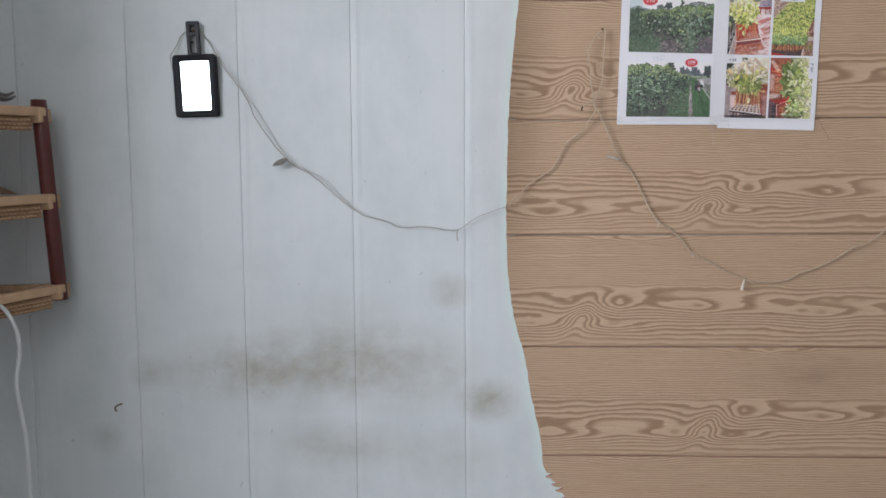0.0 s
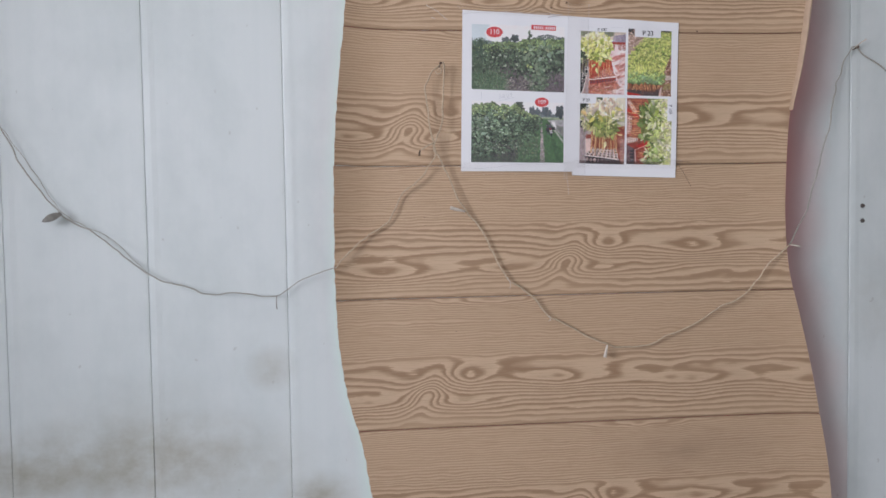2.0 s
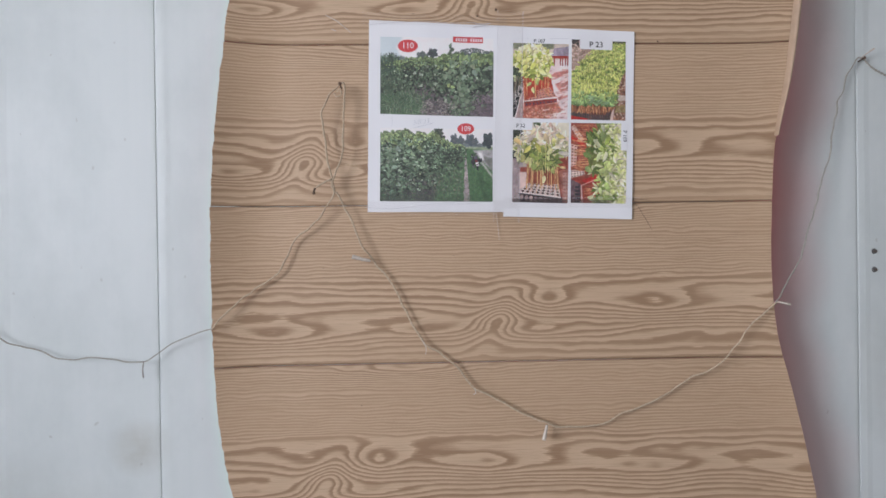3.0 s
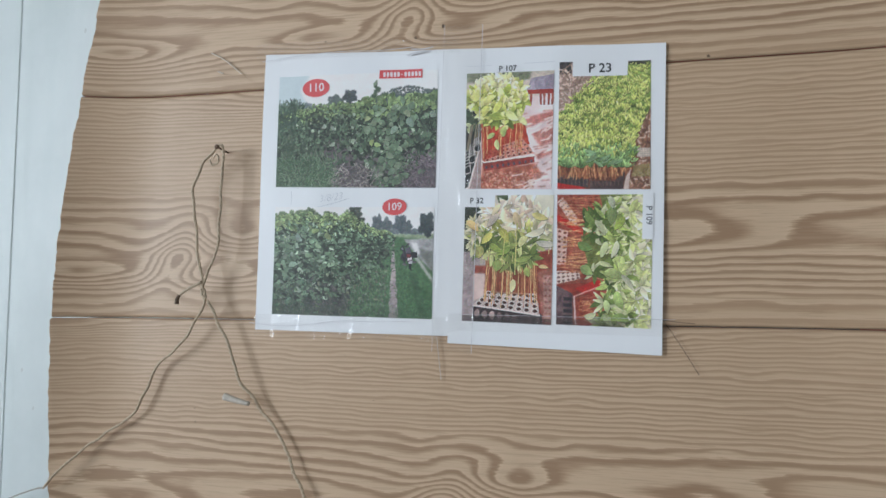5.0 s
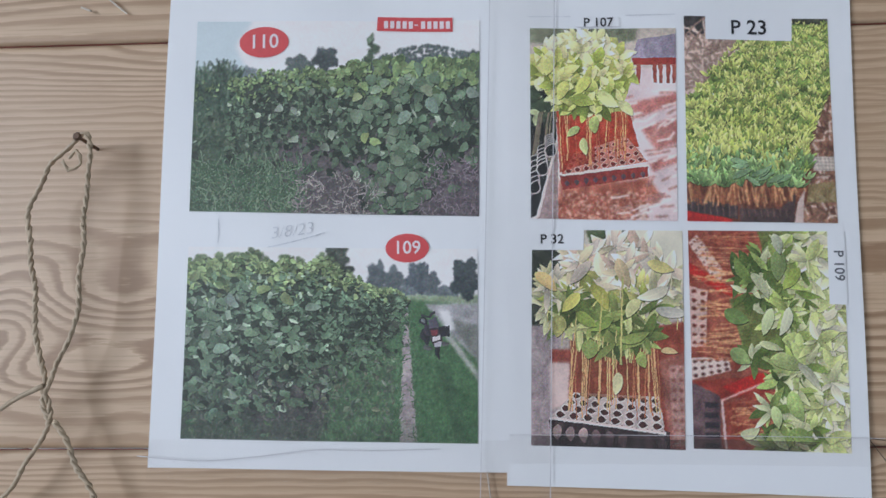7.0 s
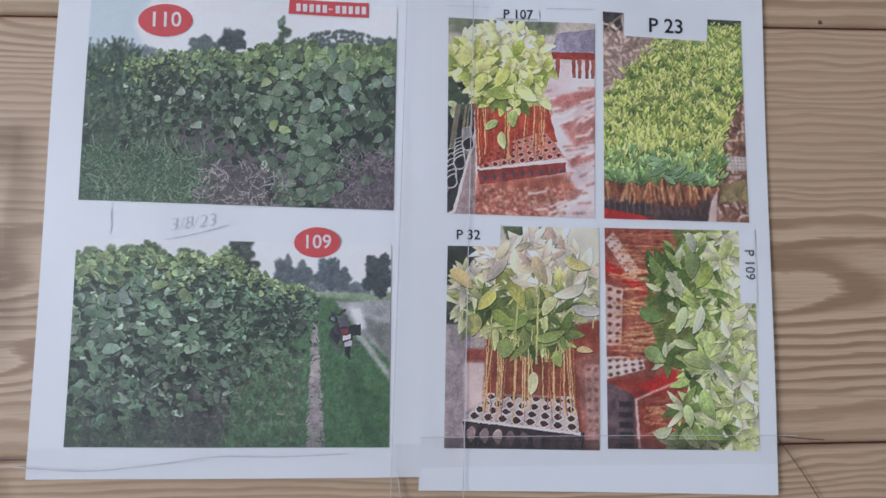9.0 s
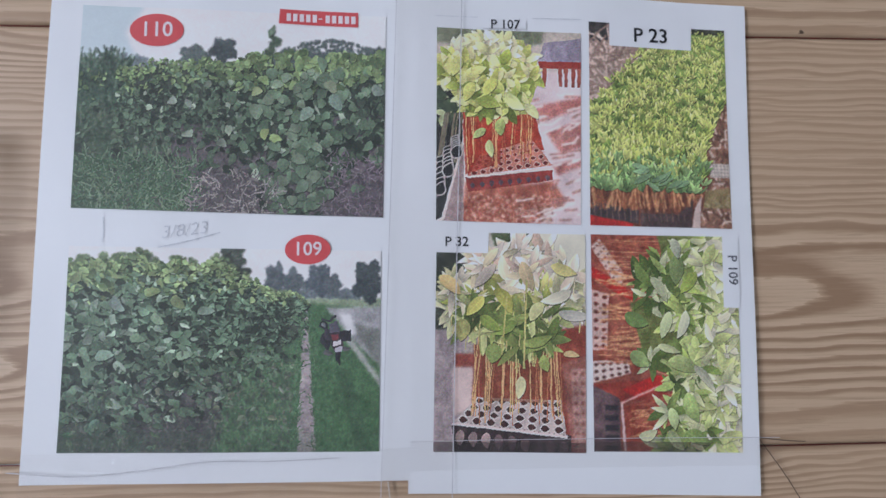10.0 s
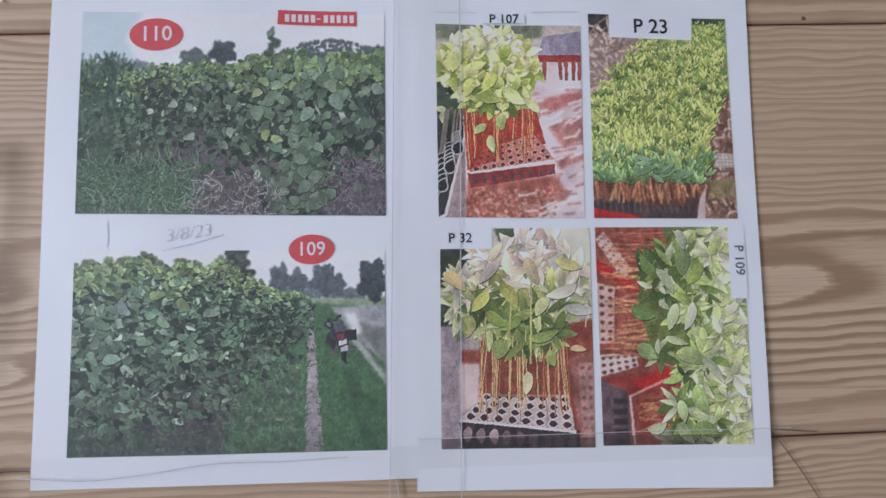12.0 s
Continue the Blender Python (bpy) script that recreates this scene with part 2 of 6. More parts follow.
def smooth_path(points, step=0.004):
    """Catmull-Rom through the points, evenly enough spaced."""
    p = [Vector(q) for q in points]
    p = [2 * p[0] - p[1]] + p + [2 * p[-1] - p[-2]]
    out = []
    for i in range(1, len(p) - 2):
        k = max(2, int((p[i + 1] - p[i]).length / step))
        for j in range(k):
            t = j / k
            a, b, c, d = p[i - 1], p[i], p[i + 1], p[i + 2]
            out.append(0.5 * (2 * b + (c - a) * t + (2 * a - 5 * b + 4 * c - d) * t * t + (3 * b - a - 3 * c + d) * t ** 3))
    out.append(p[-2])
    return out


def add_tube(bm, pts, radius, sides=6):
    """A round tube along pts; radius is a number or a function of the way along (0 to 1)."""
    rings, side = [], Vector((0, -1, 0))
    for i, q in enumerate(pts):
        way = (pts[min(i + 1, len(pts) - 1)] - pts[max(i - 1, 0)]).normalized()
        side = side - way * side.dot(way)
        side = side.normalized() if side.length > 1e-5 else way.orthogonal().normalized()
        up = way.cross(side)
        r = radius(i / (len(pts) - 1)) if callable(radius) else radius
        rings.append([bm.verts.new(q + r * (side * math.cos(a) + up * math.sin(a))) for a in (2 * math.pi * k / sides for k in range(sides))])
    for a, b in zip(rings, rings[1:]):
        for k in range(sides):
            bm.faces.new((a[k], a[(k + 1) % sides], b[(k + 1) % sides], b[k]))
    bm.faces.new(rings[0][::-1])
    bm.faces.new(rings[-1])
    return bm


def twine(points, r=0.0011, twist=0.012, rng=None):
    """Two strands twisted round one another, with a little waviness."""
    rng = rng or random.Random(4)
    base = smooth_path(points, 0.003)
    s, offs = 0.0, rng.random() * 6
    bm = bmesh.new()
    strands = ([], [])
    for i, q in enumerate(base):
        if i:
            s += (q - base[i - 1]).length
        wob = 0.0030 * Vector((noise.noise((s * 45, offs, 0)), 0.5 * noise.noise((s * 45, offs, 5)), noise.noise((s * 45, offs, 9))))
        wob += 0.0030 * Vector((noise.noise((s * 15, offs, 2)), 0, noise.noise((s * 15, offs, 7))))
        a = 2 * math.pi * s / twist + 1.5 * noise.noise((s * 20, offs, 3))
        for k, st in enumerate(strands):
            st.append(q + wob + r * 0.75 * Vector((math.cos(a + math.pi * k) * 0.7, math.sin(a + math.pi * k), math.cos(a + math.pi * k) * 0.7)))
    for st in strands:
        add_tube(bm, st, r * 0.8, 5)
    return bm


def grid_mesh(name, co, mats, attrs=(), smooth=True, double=0.0):
    """A mesh from an (rows, columns, 3) array of places; with double it is closed by a back that far behind."""
    h, w = co.shape[:2]
    idx = np.arange(h * w).reshape(h, w)
    q = np.stack([idx[:-1, :-1], idx[:-1, 1:], idx[1:, 1:], idx[1:, :-1]], -1).reshape(-1, 4)
    verts, faces, slot = co.reshape(-1, 3), q, np.zeros(len(q), np.int32)
    if double:
        back = co.copy()
        back[..., 1] += double
        n0 = h * w
        rim = np.concatenate([idx[0], idx[1:, -1], idx[-1, -2::-1], idx[-2:0:-1, 0]])
        k = np.arange(len(rim))
        nxt = np.roll(k, -1)
        sides = np.stack([nxt, k, k + len(rim), nxt + len(rim)], -1) + 2 * n0
        faces = np.concatenate([q, q[:, ::-1] + n0, sides])
        slot = np.concatenate([slot, np.ones(len(q), np.int32), np.full(len(sides), 2, np.int32)])
        verts = np.concatenate([verts, back.reshape(-1, 3), verts[rim], back.reshape(-1, 3)[rim]])
    me = bpy.data.meshes.new(name)
    me.vertices.add(len(verts))
    me.vertices.foreach_set("co", verts.astype(np.float32).ravel())
    me.loops.add(faces.size)
    me.loops.foreach_set("vertex_index", faces.astype(np.int32).ravel())
    me.polygons.add(len(faces))
    me.polygons.foreach_set("loop_start", np.arange(0, faces.size, 4, dtype=np.int32))
    me.polygons.foreach_set("material_index", np.minimum(slot, len(mats) - 1).astype(np.int32))
    for m in mats:
        me.materials.append(m)
    for key, kind, values in attrs:
        a = me.attributes.new(key, kind, "POINT")
        v = values.reshape(h * w, -1)
        if double:
            v = np.concatenate([v, v, v[rim], v[rim]])
        a.data.foreach_set("color" if kind == "FLOAT_COLOR" else "value", v.astype(np.float32).ravel())
    me.update()
    me.validate()
    if smooth:
        me.polygons.foreach_set("use_smooth", slot == 0)
    return me


def along(x, knots):
    """A smooth curve through a few knots (position, value)."""
    p = np.array([k[0] for k in knots], float)
    v = np.array([k[1] for k in knots], float)
    m = np.gradient(v, p)
    x = np.clip(np.asarray(x, float), p[0], p[-1])
    i = np.clip(np.searchsorted(p, x) - 1, 0, len(p) - 2)
    h = p[i + 1] - p[i]
    t = (x - p[i]) / h
    return ((2 * t ** 3 - 3 * t ** 2 + 1) * v[i] + (t ** 3 - 2 * t ** 2 + t) * h * m[i] + (-2 * t ** 3 + 3 * t ** 2) * v[i + 1] + (t ** 3 - t ** 2) * h * m[i + 1])


# ---- the room ----
# outline of the wood cladding: height and place of its hand-cut edges, and the joints of its boards
LEFT_EDGE = ((0.0, 0.40), (0.60, 0.385), (0.77, 0.300), (0.80, 0.277), (0.877, 0.264), (0.969, 0.243), (1.073, 0.225), (1.15, 0.204), (1.253, 0.188),
             (1.366, 0.183), (1.503, 0.184), (1.626, 0.187), (1.741, 0.196), (1.855, 0.208), (2.0, 0.226), (2.75, 0.30))
RIGHT_EDGE = ((0.0, 1.12), (0.60, 1.150), (0.793, 1.172), (0.90, 1.170), (0.982, 1.162), (1.09, 1.143), (1.21, 1.119), (1.303, 1.097), (1.381, 1.077),
              (1.46, 1.069), (1.60, 1.070), (1.69, 1.076), (1.79, 1.098), (1.94, 1.120), (2.1, 1.14), (2.75, 1.18))
SEAMS = (0.339, 0.590, 0.8415, 1.0935, 1.3455, 1.5975, 1.8525, 2.105, 2.356)
X0, X1, Y0, TOP = -1.6, 2.3, -3.5, 2.75
WALL = 0.005           # face of the white wall panels
RECESS = 0.075         # face of the wall beyond the wood cladding


def floor_and_ceiling():
    tagged(part("floor", box(X0 - 0.12, X1 + 0.12, Y0 - 0.12, 0.25, -0.1, 0), M_FLOOR), "bare grey cement floor of the room", "floor", kind="structure")
    tagged(part("ceiling", box(X0 - 0.12, X1 + 0.12, Y0 - 0.12, 0.25, TOP, TOP + 0.1), M_CEILING), "plain white painted ceiling", "ceiling", kind="structure")


def room_walls():
    # west wall with a window opening, south wall with an added, unseen doorway
    bm = box(X0 - 0.12, X0, Y0, 0.2, 0, 1.4)
    add_box(bm, X0 - 0.12, X0, Y0, 0.2, 2.5, TOP)
    add_box(bm, X0 - 0.12, X0, Y0, -3.1, 1.4, 2.5)
    add_box(bm, X0 - 0.12, X0, -1.4, 0.2, 1.4, 2.5)
    # unseen pier forming the shelf's corner, added to shade the wall's left end
    add_box(bm, X0, -1.10, -1.08, 0.0045, 0, TOP)
    tagged(part("wall_west", bm, M_PLASTER), "grey plastered wall with a window opening", "wall", kind="structure")
    bm = box(X0 - 0.12, -0.15, Y0 - 0.12, Y0, 0, TOP)
    add_box(bm, 0.85, X1 + 0.12, Y0 - 0.12, Y0, 0, TOP)
    add_box(bm, -0.15, 0.85, Y0 - 0.12, Y0, 2.1, TOP)
    tagged(part("wall_south", bm, M_PLASTER), "grey plastered wall with an open doorway added for fill light", "wall", kind="structure")
    tagged(part("wall_east", box(X1, X1 + 0.12, Y0, 0.2, 0, TOP), M_PLASTER), "grey plastered side wall", "wall", kind="structure")
    w = thing("window_1", "grey painted window frame, open to the daylight, in the side wall", "window", kind="structure")
    bm = box(X0 - 0.09, X0 - 0.03, -3.1, -3.05, 1.4, 2.5, 0.003)
    for y0, y1, z0, z1 in ((-1.45, -1.4, 1.4, 2.5), (-3.05, -1.45, 1.4, 1.45), (-3.05, -1.45, 2.45, 2.5)):
        add_box(bm, X0 - 0.09, X0 - 0.03, y0, y1, z0, z1, 0.003)
    part("window_frame", bm, M_FRAME, w)



def wall_north():
    """White PVC cladding: upright panels with a narrow groove between neighbours."""
    wall = tagged(part("wall_north", box(X0 - 0.12, 1.02, WALL + 0.011, 0.2, 0, TOP), M_PLASTER), "wall clad in white upright plastic panels with brown damp stains", "wall", kind="structure")
    w = 0.2515
    mesh = mesh_of(panel_profile(w), "panel", M_PANEL)
    k = 0
    for i in range(-7, 3):
        ob = new("panel", mesh if i else cut_line_panel(w, 0.092, "mint", LEFT_EDGE, -1, 0.026, 0.75))
        ob.parent = wall
        ob.location = (0.092 + i * w, WALL, 0)
        k += 1
    east = tagged(part("wall_recess", box(1.02, X1, RECESS + 0.011, 0.2, 0, TOP), M_PLASTER), "white panelled wall set back beside the wood cladding", "wall", kind="structure")
    for i in range(-1, 4):
        # the first panel carries the cladding's red bounce light in its colour
        ob = new("panel", mesh if i != -1 else cut_line_panel(w, 1.268 - w, "red_bounce", RIGHT_EDGE, 1, 0.120, 0.98))
        ob.parent = east
        ob.location = (1.268 + i * w, RECESS, 0)


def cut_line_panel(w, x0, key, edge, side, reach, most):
    """A panel tinted along the cladding's cut line: mint paint, or painted-in red bounce."""
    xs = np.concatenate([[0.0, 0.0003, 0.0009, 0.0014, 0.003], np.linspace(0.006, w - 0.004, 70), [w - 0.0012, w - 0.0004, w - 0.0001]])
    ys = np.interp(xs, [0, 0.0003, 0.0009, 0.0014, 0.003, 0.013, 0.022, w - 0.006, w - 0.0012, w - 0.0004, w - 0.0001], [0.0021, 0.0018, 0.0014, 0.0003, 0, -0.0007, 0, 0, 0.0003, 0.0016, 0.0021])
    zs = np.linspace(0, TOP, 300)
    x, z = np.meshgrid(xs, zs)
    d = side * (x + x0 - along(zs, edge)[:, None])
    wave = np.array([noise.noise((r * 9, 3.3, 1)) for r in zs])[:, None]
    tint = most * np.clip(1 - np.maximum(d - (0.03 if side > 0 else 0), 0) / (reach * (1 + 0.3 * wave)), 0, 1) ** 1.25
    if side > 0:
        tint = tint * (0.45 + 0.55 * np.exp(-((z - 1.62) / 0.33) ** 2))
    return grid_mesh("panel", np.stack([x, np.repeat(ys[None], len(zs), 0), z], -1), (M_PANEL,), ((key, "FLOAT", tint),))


def panel_profile(w):
    """One panel from x = 0 to w with a rounded rebate along both long edges."""
    prof = [(0.0, 0.0021), (0.0002, 0.0018), (0.0007, 0.0014), (0.0014, 0.0004), (0.0030, 0.0), (0.013, -0.0007), (0.022, 0.0),
            (w / 2, -0.0002), (w - 0.006, 0.0), (w - 0.0012, 0.0003), (w - 0.0004, 0.0016), (w - 0.0001, 0.0021)]
    bm = bmesh.new()
    cols = [[bm.verts.new((x, y, z)) for z in (0.0, TOP)] for x, y in prof]
    for a, b in zip(cols, cols[1:]):
        bm.faces.new((a[0], b[0], b[1], a[1]))
    bm.faces.new((cols[-1][0], cols[0][0], cols[0][1], cols[-1][1]))
    return bm


floor_and_ceiling()
room_walls()
wall_north()


# ---- wood cladding ----
def waves(x, y, seed):
    """Smooth random values, -1 to 1, over a plane with cells of size 1."""
    g = np.random.RandomState(seed).uniform(-1, 1, (64, 64))
    i, j = np.floor(x).astype(int), np.floor(y).astype(int)
    fx, fy = x - i, y - j
    fx, fy = fx * fx * (3 - 2 * fx), fy * fy * (3 - 2 * fy)
    at = lambda a, b: g[b % 64, a % 64]
    return (at(i, j) * (1 - fx) + at(i + 1, j) * fx) * (1 - fy) + (at(i, j + 1) * (1 - fx) + at(i + 1, j + 1) * fx) * fy


def grain_rings(x, z, z0, heart, seed):
    """Growth rings of one board: fine and straight in its upper part, with a fan, knots and long hearts lower down."""
    h, u = z - z0, x - heart
    w1, w2, w3 = waves(u * 6 + 31, h * 20 + 7, seed), waves(u * 17 + 31, h * 42 + 7, seed + 1), waves(u * 2.2 + 31, h * 70 + 7, seed + 2)
    band = np.exp(-((h - 0.078) / 0.062) ** 4)
    t = h + band * (0.0095 * w1 + 0.0042 * w2) + 0.0016 * waves(u * 38 + 31, h * 95 + 7, seed + 3) + 0.0026 * w3
    # the rings fan out steeply at one place, lean over, and run flat again
    lean = u - 0.5 * (h - 0.08)
    t = t - 0.036 * np.exp(-(lean / 0.026) ** 2) * np.exp(-((h - 0.070) / 0.040) ** 2)
    t = t + 0.010 * np.exp(-((lean + 0.055) / 0.040) ** 2) * np.exp(-((h - 0.065) / 0.045) ** 2)
    f = 78 * t + 120 * np.maximum(t - 0.135, 0)
    for du, hh, su, sh, a in ((0.075, 0.098, 0.040, 0.020, 2.3), (0.055, 0.048, 0.055, 0.010, 1.7), (0.25, 0.088, 0.090, 0.019, 3.1), (0.52, 0.078, 0.120, 0.018, 2.5), (-0.12, 0.052, 0.050, 0.012, 1.9),
                              (-0.36, 0.046, 0.115, 0.018, 2.9), (-0.66, 0.062, 0.120, 0.020, 2.6), (0.76, 0.060, 0.100, 0.020, 2.4), (0.13, 0.240, 0.085, 0.012, 2.4), (-0.45, 0.246, 0.100, 0.010, 2.0)):
        f = f + 1.2 * a * np.exp(-np.abs((u - du) / (1.35 * su)) ** 1.5 - ((h - hh) / (1.25 * sh)) ** 2)
    bold = np.clip(1.15 * band + 0.8 * np.exp(-(np.abs(u - 0.13) / 0.13) ** 4 - ((h - 0.24) / 0.022) ** 2) + 0.35 * w1 + 0.15 * w3, 0, 1)
    return f, bold


def wood_cladding():
    clad = thing("wood_cladding", "wood-grain printed wall panels with wavy hand-cut edges", "wall panel", kind="structure")
    hearts = (0.5, 0.36, 0.64, 0.36, 0.635, 0.33, 0.60, 0.4)
    for i, (z0, z1) in enumerate(zip(SEAMS, SEAMS[1:])):
        inner = np.linspace(z0 + 0.007, z1 - 0.007, 66)
        rows = np.concatenate([[z0 + 0.0005, z0 + 0.0015, z0 + 0.003, z0 + 0.0045], inner, [z1 - 0.0045, z1 - 0.003, z1 - 0.0015, z1 - 0.0005]])
        t = np.linspace(0, 1, 261)
        z = np.repeat(rows[:, None], len(t), 1)
        left, right = along(rows, LEFT_EDGE), along(rows, RIGHT_EDGE)
        rough = np.array([0.0016 * noise.noise((r * 60, 1.5, i)) + 0.001 * noise.noise((r * 240, 4.5, i)) for r in rows])
        rough = rough + np.where(rows < 0.80, 0.014 * np.sin(rows * 2100) * np.sin(rows * 770), 0)
        x = (left + rough)[:, None] + t[None] * (right - left - rough)[:, None]
        # a shallow joint between boards, and edges that lift off the wall
        d = np.minimum(rows - z0, z1 - rows)
        y = np.repeat((0.0026 * np.clip(1 - d / 0.003, 0, 1) ** 1.5)[:, None], len(t), 1)
        lift = np.exp(-((rows - 1.65) / 0.36) ** 2)[:, None]
        y = y - 0.030 * lift * np.clip(1 - (x - left[:, None]) / 0.10, 0, 1) ** 2
        y = y - 0.012 * np.clip(1 - (right[:, None] - x) / 0.12, 0, 1) ** 2
        ring, bold = grain_rings(x, z, z0, hearts[i], 40 + 5 * i)
        edge = np.repeat(np.clip(1.15 - d / 0.0026, 0, 1)[:, None], len(t), 1)
        me = grid_mesh("panel", np.stack([x, y, z], -1), (M_WOOD, M_RED), (("ring", "FLOAT", ring), ("bold", "FLOAT", bold), ("edge", "FLOAT", edge)), True, 0.0045)
        ob = new("panel", me)
        ob.parent = clad
    # a loosened strip of the printed face that stands out along the cut edge
    rows = np.linspace(1.70, 2.10, 50)
    t = np.linspace(0, 1, 6)
    wide = 0.004 + 0.007 * np.sin(np.clip((rows - 1.70) / 0.2, 0, 1) * 1.57) + np.array([0.0015 * noise.noise((r * 40, 2, 2)) for r in rows])
    x = (along(rows, RIGHT_EDGE) - wide * 0.75)[:, None] + t[None] * wide[:, None]
    y = np.repeat((-0.0125 - 0.009 * np.sin(3.14 * t * 0.8))[None], len(rows), 0)
    z = np.repeat(rows[:, None], len(t), 1)
    ob = new("loose_strip", grid_mesh("loose_strip", np.stack([x, y, z], -1), (plain("pale_printed_film", (0.50, 0.355, 0.245), 0.5, 0, 0.12, 60),), (), True, 0.0006))
    ob.parent = clad
    tagged(ob, "loosened pale strip along the cut edge")
    return clad


wood_cladding()


# ---- pinned sheets with printed photographs ----
class Picture:
    """A small painter for the printed photographs: colours are screen values 0 to 255; x runs right, y down, both 0 to 1."""

    def __init__(self, w, h, seed):
        self.w, self.h = w, h
        self.img = np.zeros((h, w, 3))
        self.yy, self.xx = np.mgrid[0:h, 0:w]
        self.rng = np.random.RandomState(seed)

    def cloud(self, nx, ny):
        """Smooth random values, -1 to 1, with nx by ny cells."""
        g = self.rng.uniform(-1, 1, (ny + 2, nx + 2))
        gx, gy = self.xx / self.w * nx, self.yy / self.h * ny
        i, j = gx.astype(int), gy.astype(int)
        fx, fy = gx - i, gy - j
        fx, fy = fx * fx * (3 - 2 * fx), fy * fy * (3 - 2 * fy)
        return (g[j, i] * (1 - fx) + g[j, i + 1] * fx) * (1 - fy) + (g[j + 1, i] * (1 - fx) + g[j + 1, i + 1] * fx) * fy

    def wash(self, top, bottom):
        t = (self.yy / self.h)[..., None]
        self.img[:] = np.array(top) * (1 - t) + np.array(bottom) * t

    def area(self, pts, col, vary=14, cells=30, soft=1.0):
        """A filled polygon with blotchy colour."""
        px, py = np.array([p[0] for p in pts]) * self.w, np.array([p[1] for p in pts]) * self.h
        a, b, c, d = max(0, int(px.min())), min(self.w, int(px.max()) + 2), max(0, int(py.min())), min(self.h, int(py.max()) + 2)
        if a >= b or c >= d:
            return
        x, y = self.xx[c:d, a:b] + 0.5, self.yy[c:d, a:b] + 0.5
        inside = np.zeros(x.shape, bool)
        for k in range(len(px)):
            x0, y0, x1, y1 = px[k], py[k], px[k - 1], py[k - 1]
            if y0 != y1:
                inside ^= ((y0 > y) != (y1 > y)) & (x < (x1 - x0) * (y - y0) / (y1 - y0) + x0)
        n = (self.cloud(cells, cells)[c:d, a:b] + 0.6 * self.rng.uniform(-1, 1, x.shape)) * vary if vary else np.zeros(x.shape)
        block = self.img[c:d, a:b]
        block[inside] = (1 - soft) * block[inside] + soft * (np.array(col) + n[inside][:, None])

    def leaf(self, x, y, a, b, ang, col, rib=0.12):
        """One pointed leaf, half-length a and half-width b (parts of the width)."""
        cx, cy, a, b = x * self.w, y * self.h, a * self.w, b * self.w
        r = int(max(a, b)) + 2
        x0, x1, y0, y1 = max(0, int(cx) - r), min(self.w, int(cx) + r + 1), max(0, int(cy) - r), min(self.h, int(cy) + r + 1)
        if x0 >= x1 or y0 >= y1:
            return
        dx, dy = self.xx[y0:y1, x0:x1] - cx, self.yy[y0:y1, x0:x1] - cy
        u, v = (dx * math.cos(ang) + dy * math.sin(ang)) / a, (-dx * math.sin(ang) + dy * math.cos(ang)) / b
        cover = np.clip((1 - u * u - np.abs(v) * (1 + 0.35 * u)) * min(a, b) * 0.9 + 0.3, 0, 1)[..., None]
        shade = 1 + rib * np.sign(v) * (0.5 + 0.5 * np.minimum(1, np.abs(v))) - 0.07 * (np.abs(v) < 0.15) + 0.10 * u * self.rng.uniform(-1, 1)
        block = self.img[y0:y1, x0:x1]
        block[:] = block * (1 - cover) + cover * np.clip(np.array(col)[None, None] * shade[..., None], 0, 255)

    def blade(self, x, y, length, half, ang, col, shadow=0.3, heart=0, grade=0.0):
        """One folded leaf with a shadow under it; heart broadens its base; length and half-width are parts of the width."""
        cx, cy, l, w = x * self.w, y * self.h, max(3.0, length * self.w), max(1.0, half * self.w)
        r = int(0.55 * l + w) + 4
        x0, x1, y0, y1 = max(0, int(cx) - r), min(self.w, int(cx) + r + 1), max(0, int(cy) - r), min(self.h, int(cy) + r + 1)
        if x0 >= x1 or y0 >= y1:
            return
        dx, dy = self.xx[y0:y1, x0:x1] - cx, self.yy[y0:y1, x0:x1] - cy
        t = (dx * math.cos(ang) + dy * math.sin(ang)) / l + 0.5
        s = (-dx * math.sin(ang) + dy * math.cos(ang)) / w + 1.6 * (t - 0.5) ** 2 * self.rng.uniform(-1, 1)
        a, b = (0.36, 0.72) if heart else (0.62, 0.85)
        tc = np.clip(t, 0, 1)
        shape = tc ** a * (1 - tc) ** b / ((a / (a + b)) ** a * (b / (a + b)) ** b)
        cover = np.clip((shape - np.abs(s)) * w * 0.8 + 0.35, 0, 1) * ((t > 0) & (t < 1))
        block = self.img[y0:y1, x0:x1]
        if shadow:
            under = np.roll(cover, (2, 1), (0, 1))
            block *= 1 - (shadow * under * (1 - cover))[..., None]
        side = 1 if self.rng.uniform() < 0.5 else -1
        shade = self.rng.uniform(0.84, 1.08) * (1 + 0.06 * side * s + (0.30 * self.rng.uniform(-1, 1) + grade) * (t - 0.5) + 0.03 * (np.abs(s) < 0.12))
        c = cover[..., None]
        block[:] = block * (1 - c) + c * np.clip(np.array(col)[None, None] * shade[..., None], 0, 250)

    def rosette(self, x, y, length, ratio, cols, count=5, ang=None, spread=3.14, shadow=0.22, grade=0.25):
        """Leaves that spring from one node; cols(rng) gives a colour."""
        first = self.rng.uniform(0, 6.28)
        for k in range(count):
            g = first + 6.28 * k / count + self.rng.normal(0, 0.3) if ang is None else ang + spread * (self.rng.uniform(-1, 1))
            l = length * self.rng.uniform(0.55, 1.15)
            self.blade(x + 0.5 * l * math.cos(g), y + 0.5 * l * math.sin(g) * self.w / self.h, l, l * ratio * self.rng.uniform(0.7, 1.3), g, np.array(cols(self.rng)) + self.rng.uniform(-7, 7), shadow, 0, grade)

